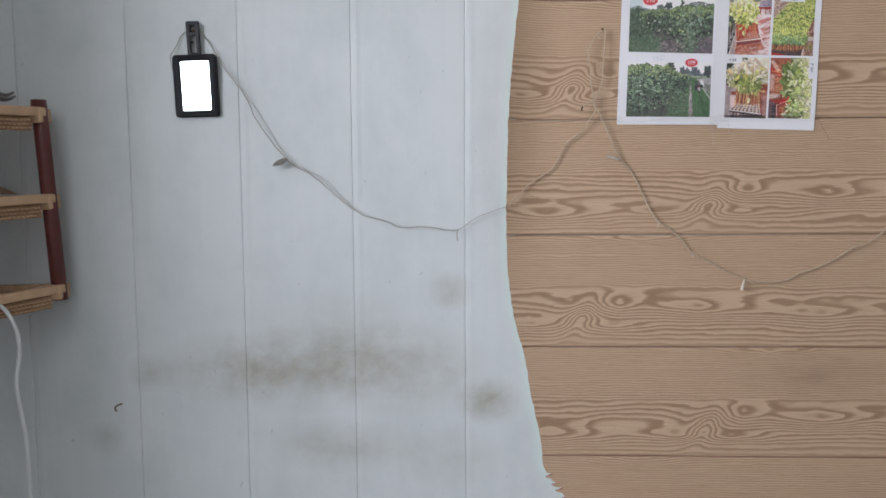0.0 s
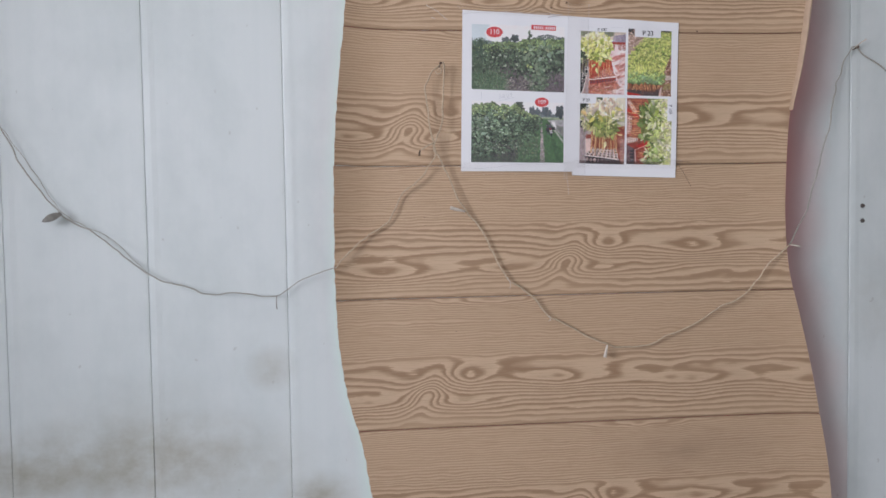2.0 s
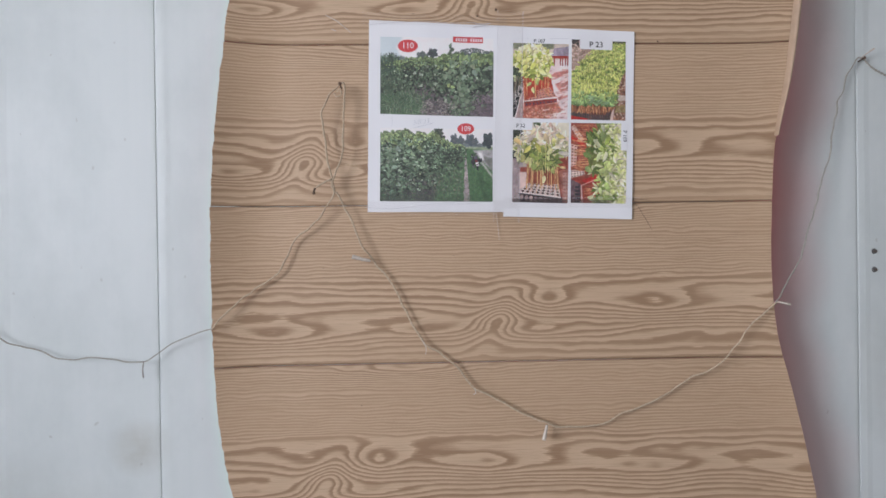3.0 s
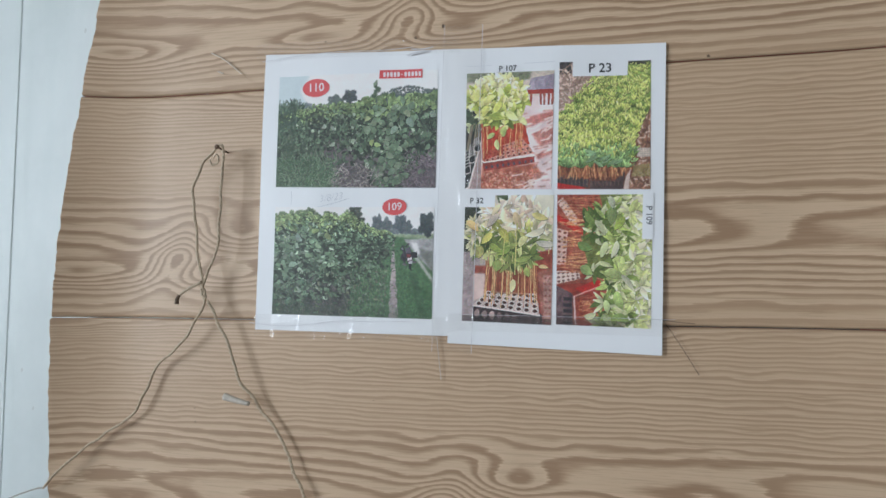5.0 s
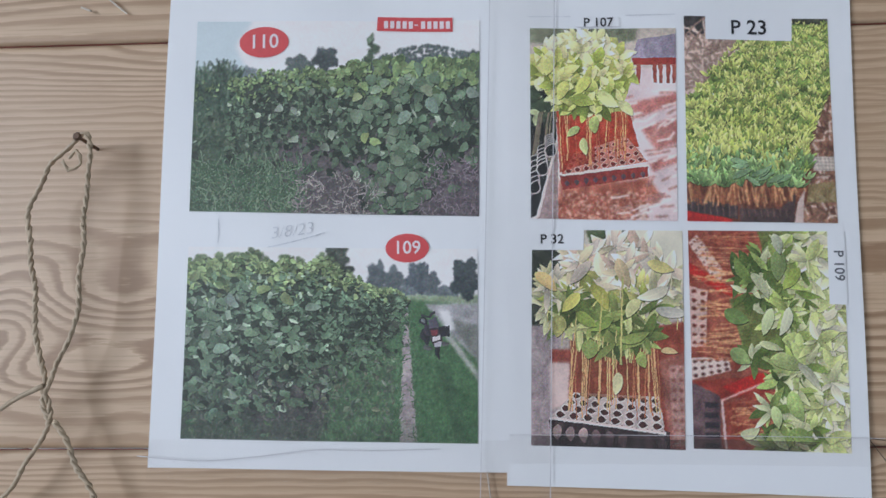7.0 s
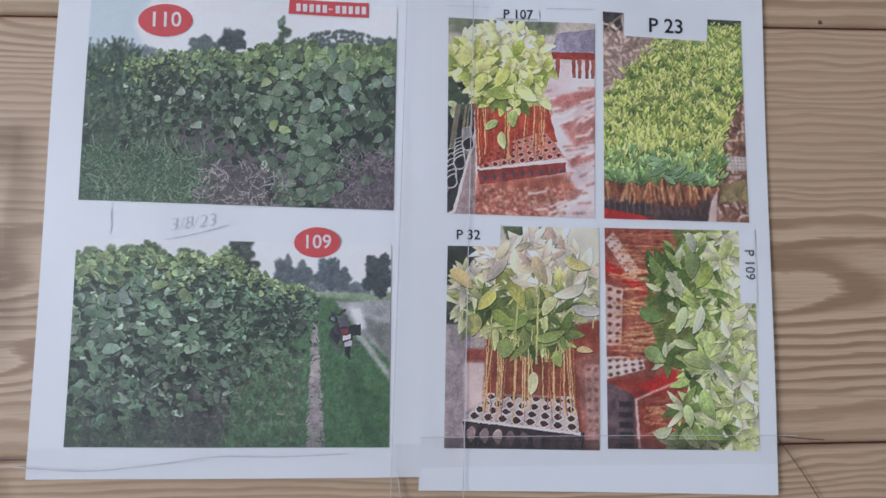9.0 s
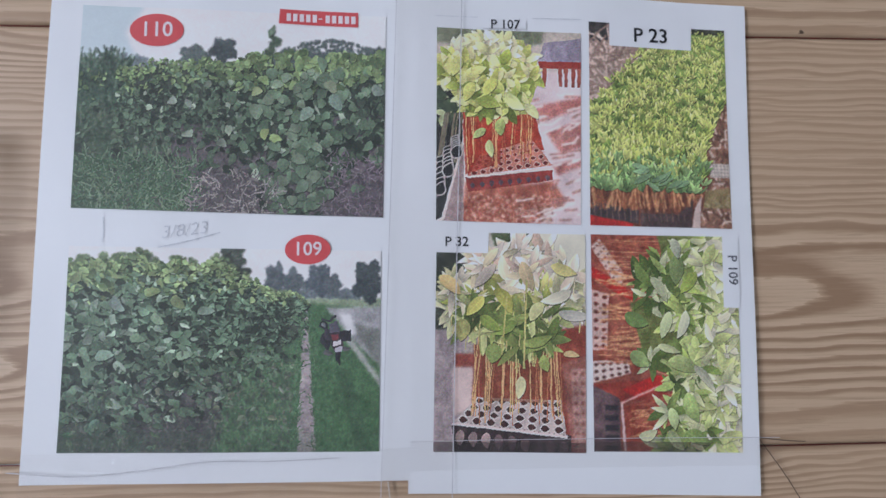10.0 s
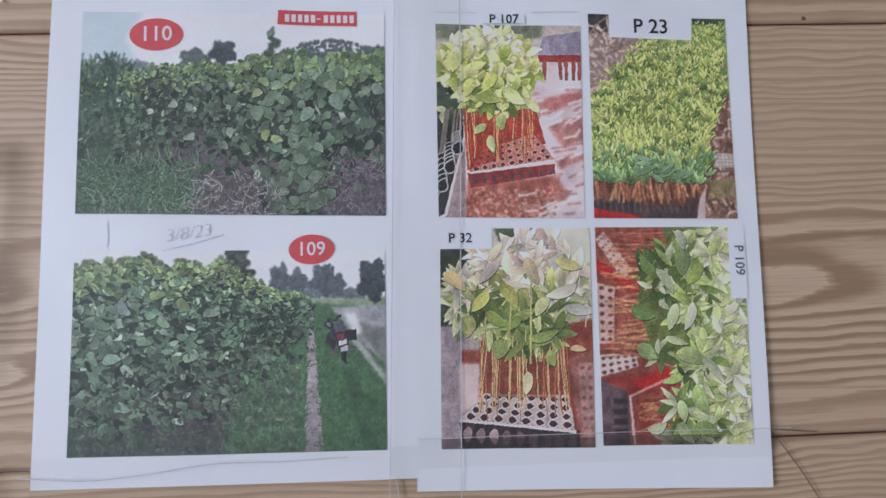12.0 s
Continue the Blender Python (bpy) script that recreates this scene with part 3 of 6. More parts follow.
    def stroke(self, x0, y0, x1, y1, width, col, bend=0.0):
        """A thin stroke made of short pieces."""
        n = max(2, int(max(abs(x1 - x0) * self.w, abs(y1 - y0) * self.h) * 1.3))
        for t in np.linspace(0, 1, n):
            x = (x0 + (x1 - x0) * t + bend * t * (1 - t) * (y1 - y0)) * self.w
            y = (y0 + (y1 - y0) * t + bend * t * (1 - t) * (x0 - x1)) * self.h
            r = max(0.5, width * self.w / 2)
            i0, i1, j0, j1 = int(x - r + 0.5), int(x + r + 1.0), int(y - r + 0.5), int(y + r + 1.0)
            if i1 > 0 and j1 > 0 and i0 < self.w and j0 < self.h:
                self.img[max(0, j0):j1, max(0, i0):i1] = col

    def leaves(self, count, where, size, cols, aspect=0.7, jitter=16, down=0.0, order=True):
        """Many leaves; where(rng) gives a place or None, cols(x, y, rng) a colour."""
        spots = [p for p in (where(self.rng) for _ in range(count)) if p is not None]
        if order:
            spots.sort(key=lambda p: -p[2] if len(p) > 2 else 0)
        for p in spots:
            s = size * self.rng.choice((0.55, 0.8, 1.0, 1.25, 1.6)) * self.rng.uniform(0.85, 1.15) * (p[3] if len(p) > 3 else 1)
            c = np.array(cols(p[0], p[1], self.rng)) * self.rng.uniform(0.80, 1.12) + self.rng.uniform(-jitter, jitter) + self.rng.uniform(-6, 6, 3)
            ang = self.rng.uniform(0, math.pi) if not down else math.pi / 2 + self.rng.normal(0, down)
            self.leaf(p[0], p[1], s, s * aspect * self.rng.uniform(0.6, 1.1), ang, c)

    def grass(self, count, where, length, cols, width=0.004, lean=0.5):
        for _ in range(count):
            p = where(self.rng)
            if p is None:
                continue
            l = length * self.rng.uniform(0.5, 1.4)
            d = self.rng.normal(0, lean)
            c = np.clip(np.array(cols(p[0], p[1], self.rng)) + self.rng.uniform(-18, 18), 0, 255)
            self.stroke(p[0], p[1], p[0] + l * math.sin(d), p[1] - l * math.cos(d) * self.w / self.h, width, c, self.rng.uniform(-0.4, 0.4))

    def tray(self, quad, nx, ny, face, hole, rim):
        """A seedling tray seen at an angle: a pale plate with rows of dark holes."""
        q = [np.array(p) for p in quad]
        self.area(quad, face, 10, 40)
        for j in range(ny):
            for i in range(nx):
                u, v = (i + 0.5) / nx, (j + 0.5) / ny
                c = (q[0] * (1 - u) + q[1] * u) * (1 - v) + (q[3] * (1 - u) + q[2] * u) * v
                e = ((q[1] - q[0]) * (1 - v) + (q[2] - q[3]) * v) / nx
                s = math.hypot(e[0], e[1] * self.h / self.w) * 0.42
                self.leaf(c[0], c[1], s, s * 0.72, math.atan2(e[1] * self.h, e[0] * self.w), rim, 0)
                self.leaf(c[0], c[1], s * 0.8, s * 0.56, math.atan2(e[1] * self.h, e[0] * self.w), hole, 0)

    def soften(self, times):
        """Blurs what is painted so far, as a lens blurs the background."""
        for _ in range(times):
            p = np.pad(self.img, ((2, 2), (2, 2), (0, 0)), "edge")
            self.img = 0.2 * (p[2:-2, 2:-2] + p[:-4, 2:-2] + p[4:, 2:-2] + p[2:-2, :-4] + p[2:-2, 4:])

    def bend(self, amount):
        """Pushes the painting about a little, so that no outline stays even."""
        nx, ny = self.w // 9, self.h // 9
        d = [amount * (self.cloud(nx, ny) + 0.55 * self.cloud(int(2.3 * nx), int(2.3 * ny))) for _ in range(2)]
        x, y = np.clip(self.xx + d[0], 0, self.w - 1.01), np.clip(self.yy + d[1], 0, self.h - 1.01)
        i, j = x.astype(int), y.astype(int)
        fx, fy = (x - i)[..., None], (y - j)[..., None]
        self.img = (self.img[j, i] * (1 - fx) + self.img[j, i + 1] * fx) * (1 - fy) + (self.img[j + 1, i] * (1 - fx) + self.img[j + 1, i + 1] * fx) * fy

    def finish(self, soft=1, tint=(1.04, 1.0, 0.97), haze=0.0, contrast=1.1, bend=2.2, crisp=0.8):
        self.bend(bend)
        mid = np.clip((222 - self.img.mean(-1)) / 60, 0.10, 1)
        mottle = 0.07 * self.cloud(8, 8) + 0.08 * self.cloud(26, 26) + 0.05 * self.cloud(self.w // 6, self.h // 6) + 0.07 * self.cloud(self.w // 3, self.h // 3)
        im = self.img * (1 + mid * mottle)[..., None] + mid[..., None] * self.rng.normal(0, 7, self.img.shape)
        im = 118 + (im - 118) * contrast
        im = im * (1 - haze) + haze * np.array((150, 150, 156))
        im = np.clip(im * np.array(tint), 0, 255)
        for _ in range(soft):
            p = np.pad(im, ((1, 1), (1, 1), (0, 0)), "edge")
            im = 0.64 * p[1:-1, 1:-1] + 0.09 * (p[:-2, 1:-1] + p[2:, 1:-1] + p[1:-1, :-2] + p[1:-1, 2:])
        # the printer's sharpening
        p = np.pad(im, ((2, 2), (2, 2), (0, 0)), "edge")
        blur = 0.125 * (p[:-4, 2:-2] + p[4:, 2:-2] + p[2:-2, :-4] + p[2:-2, 4:] + p[1:-3, 1:-3] + p[3:-1, 3:-1] + p[1:-3, 3:-1] + p[3:-1, 1:-3])
        im = np.clip(im + crisp * (im - blur), 12, 246)
        s = im / 255
        return np.where(s <= 0.04045, s / 12.92, ((s + 0.055) / 1.055) ** 2.4)


def far_trees(p, x0, x1, base, tall, col, count=90):
    for _ in range(3 * count):
        x = p.rng.uniform(x0, x1)
        k = math.sin(math.pi * (x - x0) / (x1 - x0)) ** 0.6
        p.leaf(x, base - min(1.0, abs(p.rng.normal(0, 0.5))) * tall * k, 0.007, 0.006, p.rng.uniform(0, 3), np.array(col) + p.rng.uniform(-9, 9), 0.05)


def tree_blob(p, x, y, rx, ry, col, count=70):
    """A far tree: an uneven crown of small dabs, lighter towards the top."""
    for _ in range(3 * count):
        a, r = p.rng.uniform(0, 6.3), math.sqrt(p.rng.uniform(0, 1))
        r *= 0.82 + 0.18 * math.sin(5 * a + 40 * x)
        p.leaf(x + rx * r * math.cos(a), y + ry * r * math.sin(a), 0.007, 0.0055, p.rng.uniform(0, 3), np.array(col) + p.rng.uniform(-10, 10) - 10 * r * math.sin(a), 0.05)


def sprig(p, x, y, tall, col, size=0.016):
    """A shoot that stands above the crop."""
    p.stroke(x, y, x + 0.004, y - tall, 0.004, np.array(col) * 0.7)
    for k in range(12):
        t = k / 11
        p.blade(x + p.rng.normal(0, 0.020 * (1.15 - t)), y - tall * t, size * p.rng.uniform(0.8, 1.6), size * p.rng.uniform(0.4, 0.6), p.rng.uniform(0, 6.3), np.array(col) + p.rng.uniform(-16, 16))


def photo_field_rows():
    """A field of broad-leaved saplings with grass in front, under a pale sky."""
    p = Picture(560, 380, 11)
    p.wash((240, 241, 247), (236, 238, 244))
    p.area([(0, 0), (0.20, 0), (0.14, 0.14), (0.20, 0.3), (0, 0.3)], (208, 226, 236), 4, 8)
    p.soften(10)
    top = lambda x: 0.315 - 0.115 * min(1, x / 0.75) + 0.014 * math.sin(17 * x) + 0.012 * math.sin(41 * x + 1)
    edge = [(0, 1.02)] + [(x, top(x) + 0.02) for x in np.linspace(0, 1.01, 60)] + [(1.01, 1.02)]
    p.area(edge, (66, 76, 66), 13, 40)
    p.area([(0.12, 0.62), (0.3, 0.56), (0.62, 0.62), (1, 0.60), (1, 1.02), (0.1, 1.02)], (104, 98, 103), 14, 46, 0.85)
    p.area([(0.80, 0.52), (1, 0.5), (1, 1.02), (0.82, 1.02)], (92, 84, 93), 14, 40, 0.8)
    p.area([(0, 0.52), (0.13, 0.52), (0.22, 0.70), (0.36, 0.86), (0.38, 1.02), (0, 1.02)], (76, 96, 76), 14, 46, 0.8)
    p.soften(3)
    far_trees(p, 0.07, 0.24, 0.30, 0.06, (132, 146, 152))
    tree_blob(p, 0.365, 0.235, 0.055, 0.055, (96, 108, 108), 80)
    tree_blob(p, 0.46, 0.20, 0.048, 0.068, (74, 84, 86), 120)
    far_trees(p, 0.60, 1.03, 0.26, 0.13, (92, 104, 104), 300)
    tree_blob(p, 0.97, 0.21, 0.05, 0.06, (86, 98, 98), 90)
    sprig(p, 0.62, 0.26, 0.175, (98, 116, 98), 0.024)

    # dry stalks between the rows and a grassy verge
    p.grass(1500, lambda r: (r.uniform(0.14, 1), r.uniform(0.60, 1.03)), 0.018, lambda x, y, r: (124, 118, 120) if r.uniform() < 0.35 else (76, 74, 76), 0.002, 1.0)
    p.grass(900, lambda r: (r.uniform(0, 0.14), r.uniform(0.34, 0.66)), 0.075, lambda x, y, r: (62, 80, 68) if r.uniform() < 0.7 else (98, 118, 100), 0.003, 0.5)
    p.grass(500, lambda r: (r.uniform(0, 0.30), r.uniform(0.55, 0.80)), 0.035, lambda x, y, r: (66, 84, 68) if r.uniform() < 0.6 else (98, 112, 94), 0.003, 0.8)
    p.soften(1)

    def reach(x):
        return 0.36 + 0.22 * p.rng.uniform() ** 2 + 0.36 * math.exp(-((x - 0.70) / 0.10) ** 2) + 0.08 * (x > 0.5)

    spots = []
    for _ in range(2400):
        x, y = p.rng.uniform(-0.01, 1.01), p.rng.uniform(0, 1) ** 1.25
        if x < 0.12 and p.rng.uniform() < 0.85:
            continue
        spots.append((x, top(x) + y * reach(x), y))
    spots.sort(key=lambda s: s[1] + p.rng.normal(0, 0.05))
    for x, y, d in spots:
        k = p.rng.uniform()
        near = 0.55 + 0.35 * d + 0.45 * min(1, max(0, (x - 0.3) / 0.4))
        if d < 0.10 + 0.25 * p.rng.uniform():
            c = (128, 150, 106) if k < 0.6 else (92, 112, 80)
        elif k < 0.07:
            c = (156, 172, 154)
        elif k < 0.48:
            c = (58, 70, 60)
        else:
            c = (100, 122, 100)
        c = np.array(c) * (1.08 - 0.20 * d) + p.rng.uniform(-9, 9)
        l = 0.030 * near * p.rng.uniform(0.6, 1.35)
        p.blade(x, y, l, l * p.rng.uniform(0.14, 0.42), math.pi / 2 + p.rng.normal(0, 1.1), c * p.rng.uniform(0.85, 1.2), 0.24, p.rng.uniform() < 0.6)
    # the plant that stands nearest, with its larger leaves
    for _ in range(70):
        y = p.rng.uniform(0.24, 0.97)
        l = 0.044 * p.rng.uniform(0.6, 1.2)
        c = np.array((116, 140, 116) if p.rng.uniform() < 0.6 else (142, 162, 138)) * (1.05 - 0.2 * y)
        p.blade(0.72 + p.rng.normal(0, 0.06 + 0.03 * (y < 0.6)), y, l, l * p.rng.uniform(0.32, 0.5), p.rng.uniform(0.4, 2.7), c, 0.4, 1)
    for x, y, l, c in ((0.735, 0.50, 0.055, (146, 168, 152)), (0.835, 0.44, 0.06, (140, 164, 150)), (0.82, 0.36, 0.05, (166, 182, 152)), (0.60, 0.61, 0.04, (158, 176, 120)), (0.64, 0.63, 0.042, (150, 172, 118)),
                       (0.30, 0.465, 0.034, (170, 184, 170)), (0.355, 0.475, 0.034, (166, 180, 166)), (0.485, 0.60, 0.036, (160, 176, 156)), (0.57, 0.40, 0.04, (164, 180, 136)), (0.73, 0.86, 0.05, (134, 160, 136)), (0.975, 0.38, 0.05, (150, 168, 156))):
        p.blade(x, y, l, l * 0.36, p.rng.uniform(0.2, 2.6), c, 0.35, 1)
    p.grass(700, lambda r: (r.uniform(0, 0.40), r.uniform(0.76, 1.05)), 0.045, lambda x, y, r: (76, 102, 78) if r.uniform() < 0.65 else (112, 134, 110), 0.0024, 0.9)
    p.grass(260, lambda r: (r.uniform(0.36, 0.66), r.uniform(0.80, 1.03)), 0.03, lambda x, y, r: (156, 152, 150) if r.uniform() < 0.45 else (98, 94, 98), 0.002, 1.1)
    p.grass(160, lambda r: (r.uniform(0.80, 1.0), r.uniform(0.7, 1.03)), 0.022, lambda x, y, r: (124, 116, 124), 0.002, 1.1)
    return p.finish(haze=0.05, contrast=1.05, bend=1.5)


def photo_field_path():
    """The same crop beside a dirt track with a parked motorcycle and flood water."""
    p = Picture(560, 380, 23)
    p.wash((240, 241, 247), (234, 236, 243))
    p.area([(0.72, 0.24), (1.01, 0.24), (1.01, 0.30), (0.72, 0.285)], (150, 168, 142), 8, 30)
    p.area([(0.73, 0.27), (1.01, 0.29), (1.01, 1.02), (0.5, 1.02)], (76, 110, 76), 12, 60)
    p.area([(0.82, 0.29), (1.01, 0.285), (1.01, 0.60), (0.905, 0.44)], (166, 168, 174), 20, 26)
    p.area([(0.90, 0.37), (1.01, 0.40), (1.01, 0.62)], (122, 128, 124), 18, 20, 0.8)
    p.area([(0.865, 0.32), (0.90, 0.32), (0.925, 0.42), (0.895, 0.43)], (226, 230, 236), 8, 20)
    p.area([(0.885, 0.45), (0.91, 0.45), (1.01, 0.66), (1.01, 0.70)], (188, 190, 190), 16, 60, 0.9)
    p.soften(3)
    far_trees(p, 0.56, 0.93, 0.24, 0.07, (110, 122, 128), 220)
    for x, y, rx, ry, c in ((0.655, 0.15, 0.035, 0.09, (94, 104, 110)), (0.715, 0.17, 0.035, 0.08, (98, 108, 114)), (0.80, 0.15, 0.05, 0.09, (90, 100, 108)), (0.845, 0.18, 0.025, 0.06, (96, 106, 112))):
        tree_blob(p, x, y, rx, ry, c, 110)
    tree_blob(p, 0.96, 0.16, 0.055, 0.12, (70, 80, 84), 190)
    p.grass(1600, lambda r: (lambda x, y: (x, y) if x < 0.86 + 0.30 * (y - 0.40) else None)(r.uniform(0.66, 1), r.uniform(0.34, 1.04)), 0.016, lambda x, y, r: (64, 96, 66) if r.uniform() < 0.7 else (92, 126, 90), 0.002, 0.5)
    p.area([(0.86, 0.58), (0.90, 0.60), (0.985, 1.02), (0.93, 1.02)], (58, 82, 62), 10, 40, 0.45)
    p.area([(0.748, 0.28), (0.762, 0.28), (0.780, 0.62), (0.803, 1.02), (0.725, 1.02), (0.748, 0.62)], (162, 154, 158), 16, 60)
    p.area([(0, 0.56), (0.72, 0.55), (0.72, 1.02), (0, 1.02)], (80, 82, 82), 13, 50)
    p.area([(0, 0.74), (0.22, 0.70), (0.26, 1.02), (0, 1.02)], (72, 86, 74), 12, 50, 0.8)
    p.area([(0.52, 0.72), (0.735, 0.40), (0.74, 1.02), (0.46, 1.02)], (76, 104, 78), 12, 50, 0.85)
    top = lambda x: 0.065 + 0.21 * max(0, (x - 0.42) / 0.34) ** 1.4 + 0.016 * math.sin(23 * x) + 0.014 * math.sin(50 * x)
    p.area([(0, 0.62)] + [(x, top(x) + 0.02) for x in np.linspace(0, 0.755, 40)] + [(0.755, 0.40), (0.60, 0.62)], (66, 76, 66), 13, 40)
    sprig(p, 0.505, 0.16, 0.20, (78, 88, 80), 0.034)
    sprig(p, 0.535, 0.16, 0.17, (84, 94, 86), 0.030)
    for _ in range(26):
        x = p.rng.uniform(0.0, 0.70)
        sprig(p, x, top(x) + 0.05, 0.085 * (1 - 0.5 * x), (118, 138, 106), 0.020 * (1 - 0.6 * x))
    p.grass(1100, lambda r: (r.uniform(0, 0.72), r.uniform(0.60, 1.04)), 0.026, lambda x, y, r: (118, 118, 114) if r.uniform() < 0.3 else (68, 76, 70), 0.0024, 0.9)
    p.grass(700, lambda r: (r.uniform(0.5, 0.74), r.uniform(0.50, 1.04)), 0.022, lambda x, y, r: (84, 116, 84) if r.uniform() < 0.6 else (104, 134, 100), 0.0024, 0.6)
    p.soften(1)

    spots = []
    for _ in range(2900):
        x, y = p.rng.uniform(-0.01, 0.765), p.rng.uniform(0, 1) ** 1.15
        low = 0.62 + 0.30 * p.rng.uniform() ** 2 - 0.36 * max(0, (x - 0.42) / 0.34)
        spots.append((x, top(x) + y * (low - top(x)), y))
    spots.sort(key=lambda s: s[1] + p.rng.normal(0, 0.05))
    for x, y, d in spots:
        k = p.rng.uniform()
        if d < 0.06 + 0.26 * p.rng.uniform():
            c = (134, 154, 112) if k < 0.65 else (92, 112, 82)
        elif k < 0.10 * (x < 0.5):
            c = (154, 174, 156)
        elif k < 0.46:
            c = (58, 70, 60)
        else:
            c = (104, 128, 106)
        c = np.array(c) * (1.14 - 0.26 * d) + p.rng.uniform(-9, 9)
        l = 0.046 * (1.0 - 0.80 * x) * (0.7 + 0.4 * d) * p.rng.uniform(0.65, 1.35)
        p.blade(x, y, l, l * p.rng.uniform(0.12, 0.36), p.rng.normal(0.4, 0.8), c * p.rng.uniform(0.85, 1.22), 0.24, p.rng.uniform() < 0.5)
    for x, y, l, c in ((0.16, 0.29, 0.06, (158, 180, 168)), (0.13, 0.53, 0.06, (142, 168, 148)), (0.35, 0.275, 0.055, (154, 174, 128)), (0.27, 0.22, 0.05, (150, 172, 122)), (0.44, 0.31, 0.05, (146, 166, 150)), (0.38, 0.53, 0.05, (138, 162, 136)),
                       (0.29, 0.36, 0.05, (140, 164, 136)), (0.10, 0.37, 0.05, (132, 158, 132)), (0.23, 0.45, 0.05, (128, 154, 126)), (0.03, 0.15, 0.05, (138, 158, 118))):
        p.blade(x, y, l, l * 0.30, p.rng.normal(0.2, 0.5), c, 0.35, 1)
    p.leaves(110, lambda r: (r.uniform(0.28, 0.72), r.uniform(0.52, 0.85), 0), 0.009, lambda x, y, r: (112, 126, 108), 0.7, 12)
    p.leaves(80, lambda r: (r.uniform(0.0, 0.3), r.uniform(0.60, 0.98), 0), 0.012, lambda x, y, r: (92, 112, 94), 0.6, 12)
    p.grass(260, lambda r: (lambda y, e: ((0.742 if e else 0.772) + (-0.02 if e else 0.045) * (y - 0.35) + r.normal(0, 0.005), y))(r.uniform(0.34, 1.04), r.uniform() < 0.5), 0.02, lambda x, y, r: (80, 110, 80), 0.002, 0.7)
    # motorcycle seen from behind, leaning on its stand
    bike = lambda x, y: (0.800 + 0.105 * x, 0.335 + 0.235 * y)
    for x, y, a, b, ang, c in ((0.16, 0.20, 0.020, 0.013, 1.2, (46, 48, 54)), (0.16, 0.18, 0.010, 0.007, 1.2, (112, 118, 122)), (0.22, 0.55, 0.034, 0.014, 1.3, (52, 52, 58)), (0.30, 0.40, 0.024, 0.014, 1.2, (60, 58, 66)),
                               (0.62, 0.86, 0.030, 0.008, 1.5, (42, 42, 48)), (0.30, 0.78, 0.020, 0.009, 0.2, (92, 92, 96)), (0.86, 0.68, 0.016, 0.008, 0.1, (88, 88, 92))):
        p.leaf(*bike(x, y), a, b, ang, c)
    for quad, c in ((((0.30, 0.16), (0.55, 0.10), (0.72, 0.34), (0.36, 0.44)), (92, 90, 104)), (((0.34, 0.36), (0.72, 0.32), (0.78, 0.62), (0.60, 0.80), (0.38, 0.62)), (58, 48, 54)),
                    (((0.66, 0.30), (0.98, 0.28), (1.0, 0.52), (0.70, 0.54)), (46, 46, 52)), (((0.40, 0.40), (0.62, 0.38), (0.62, 0.49), (0.42, 0.51)), (124, 60, 66)),
                    (((0.44, 0.54), (0.70, 0.50), (0.70, 0.60), (0.46, 0.64)), (214, 212, 218)), (((0.52, 0.66), (0.74, 0.64), (0.72, 0.74), (0.54, 0.76)), (178, 178, 190))):
        p.area([bike(*q) for q in quad], c, 5, 9)
    p.stroke(*bike(0.10, 0.06), *bike(0.34, 0.10), 0.005, (60, 60, 66))
    p.stroke(*bike(0.30, 0.10), *bike(0.52, -0.02), 0.005, (60, 60, 66))
    p.area([(0, 0.90), (1, 0.90), (1, 1), (0, 1)], (60, 84, 62), 8, 60, 0.22)
    return p.finish(haze=0.05, contrast=1.05, bend=1.5)


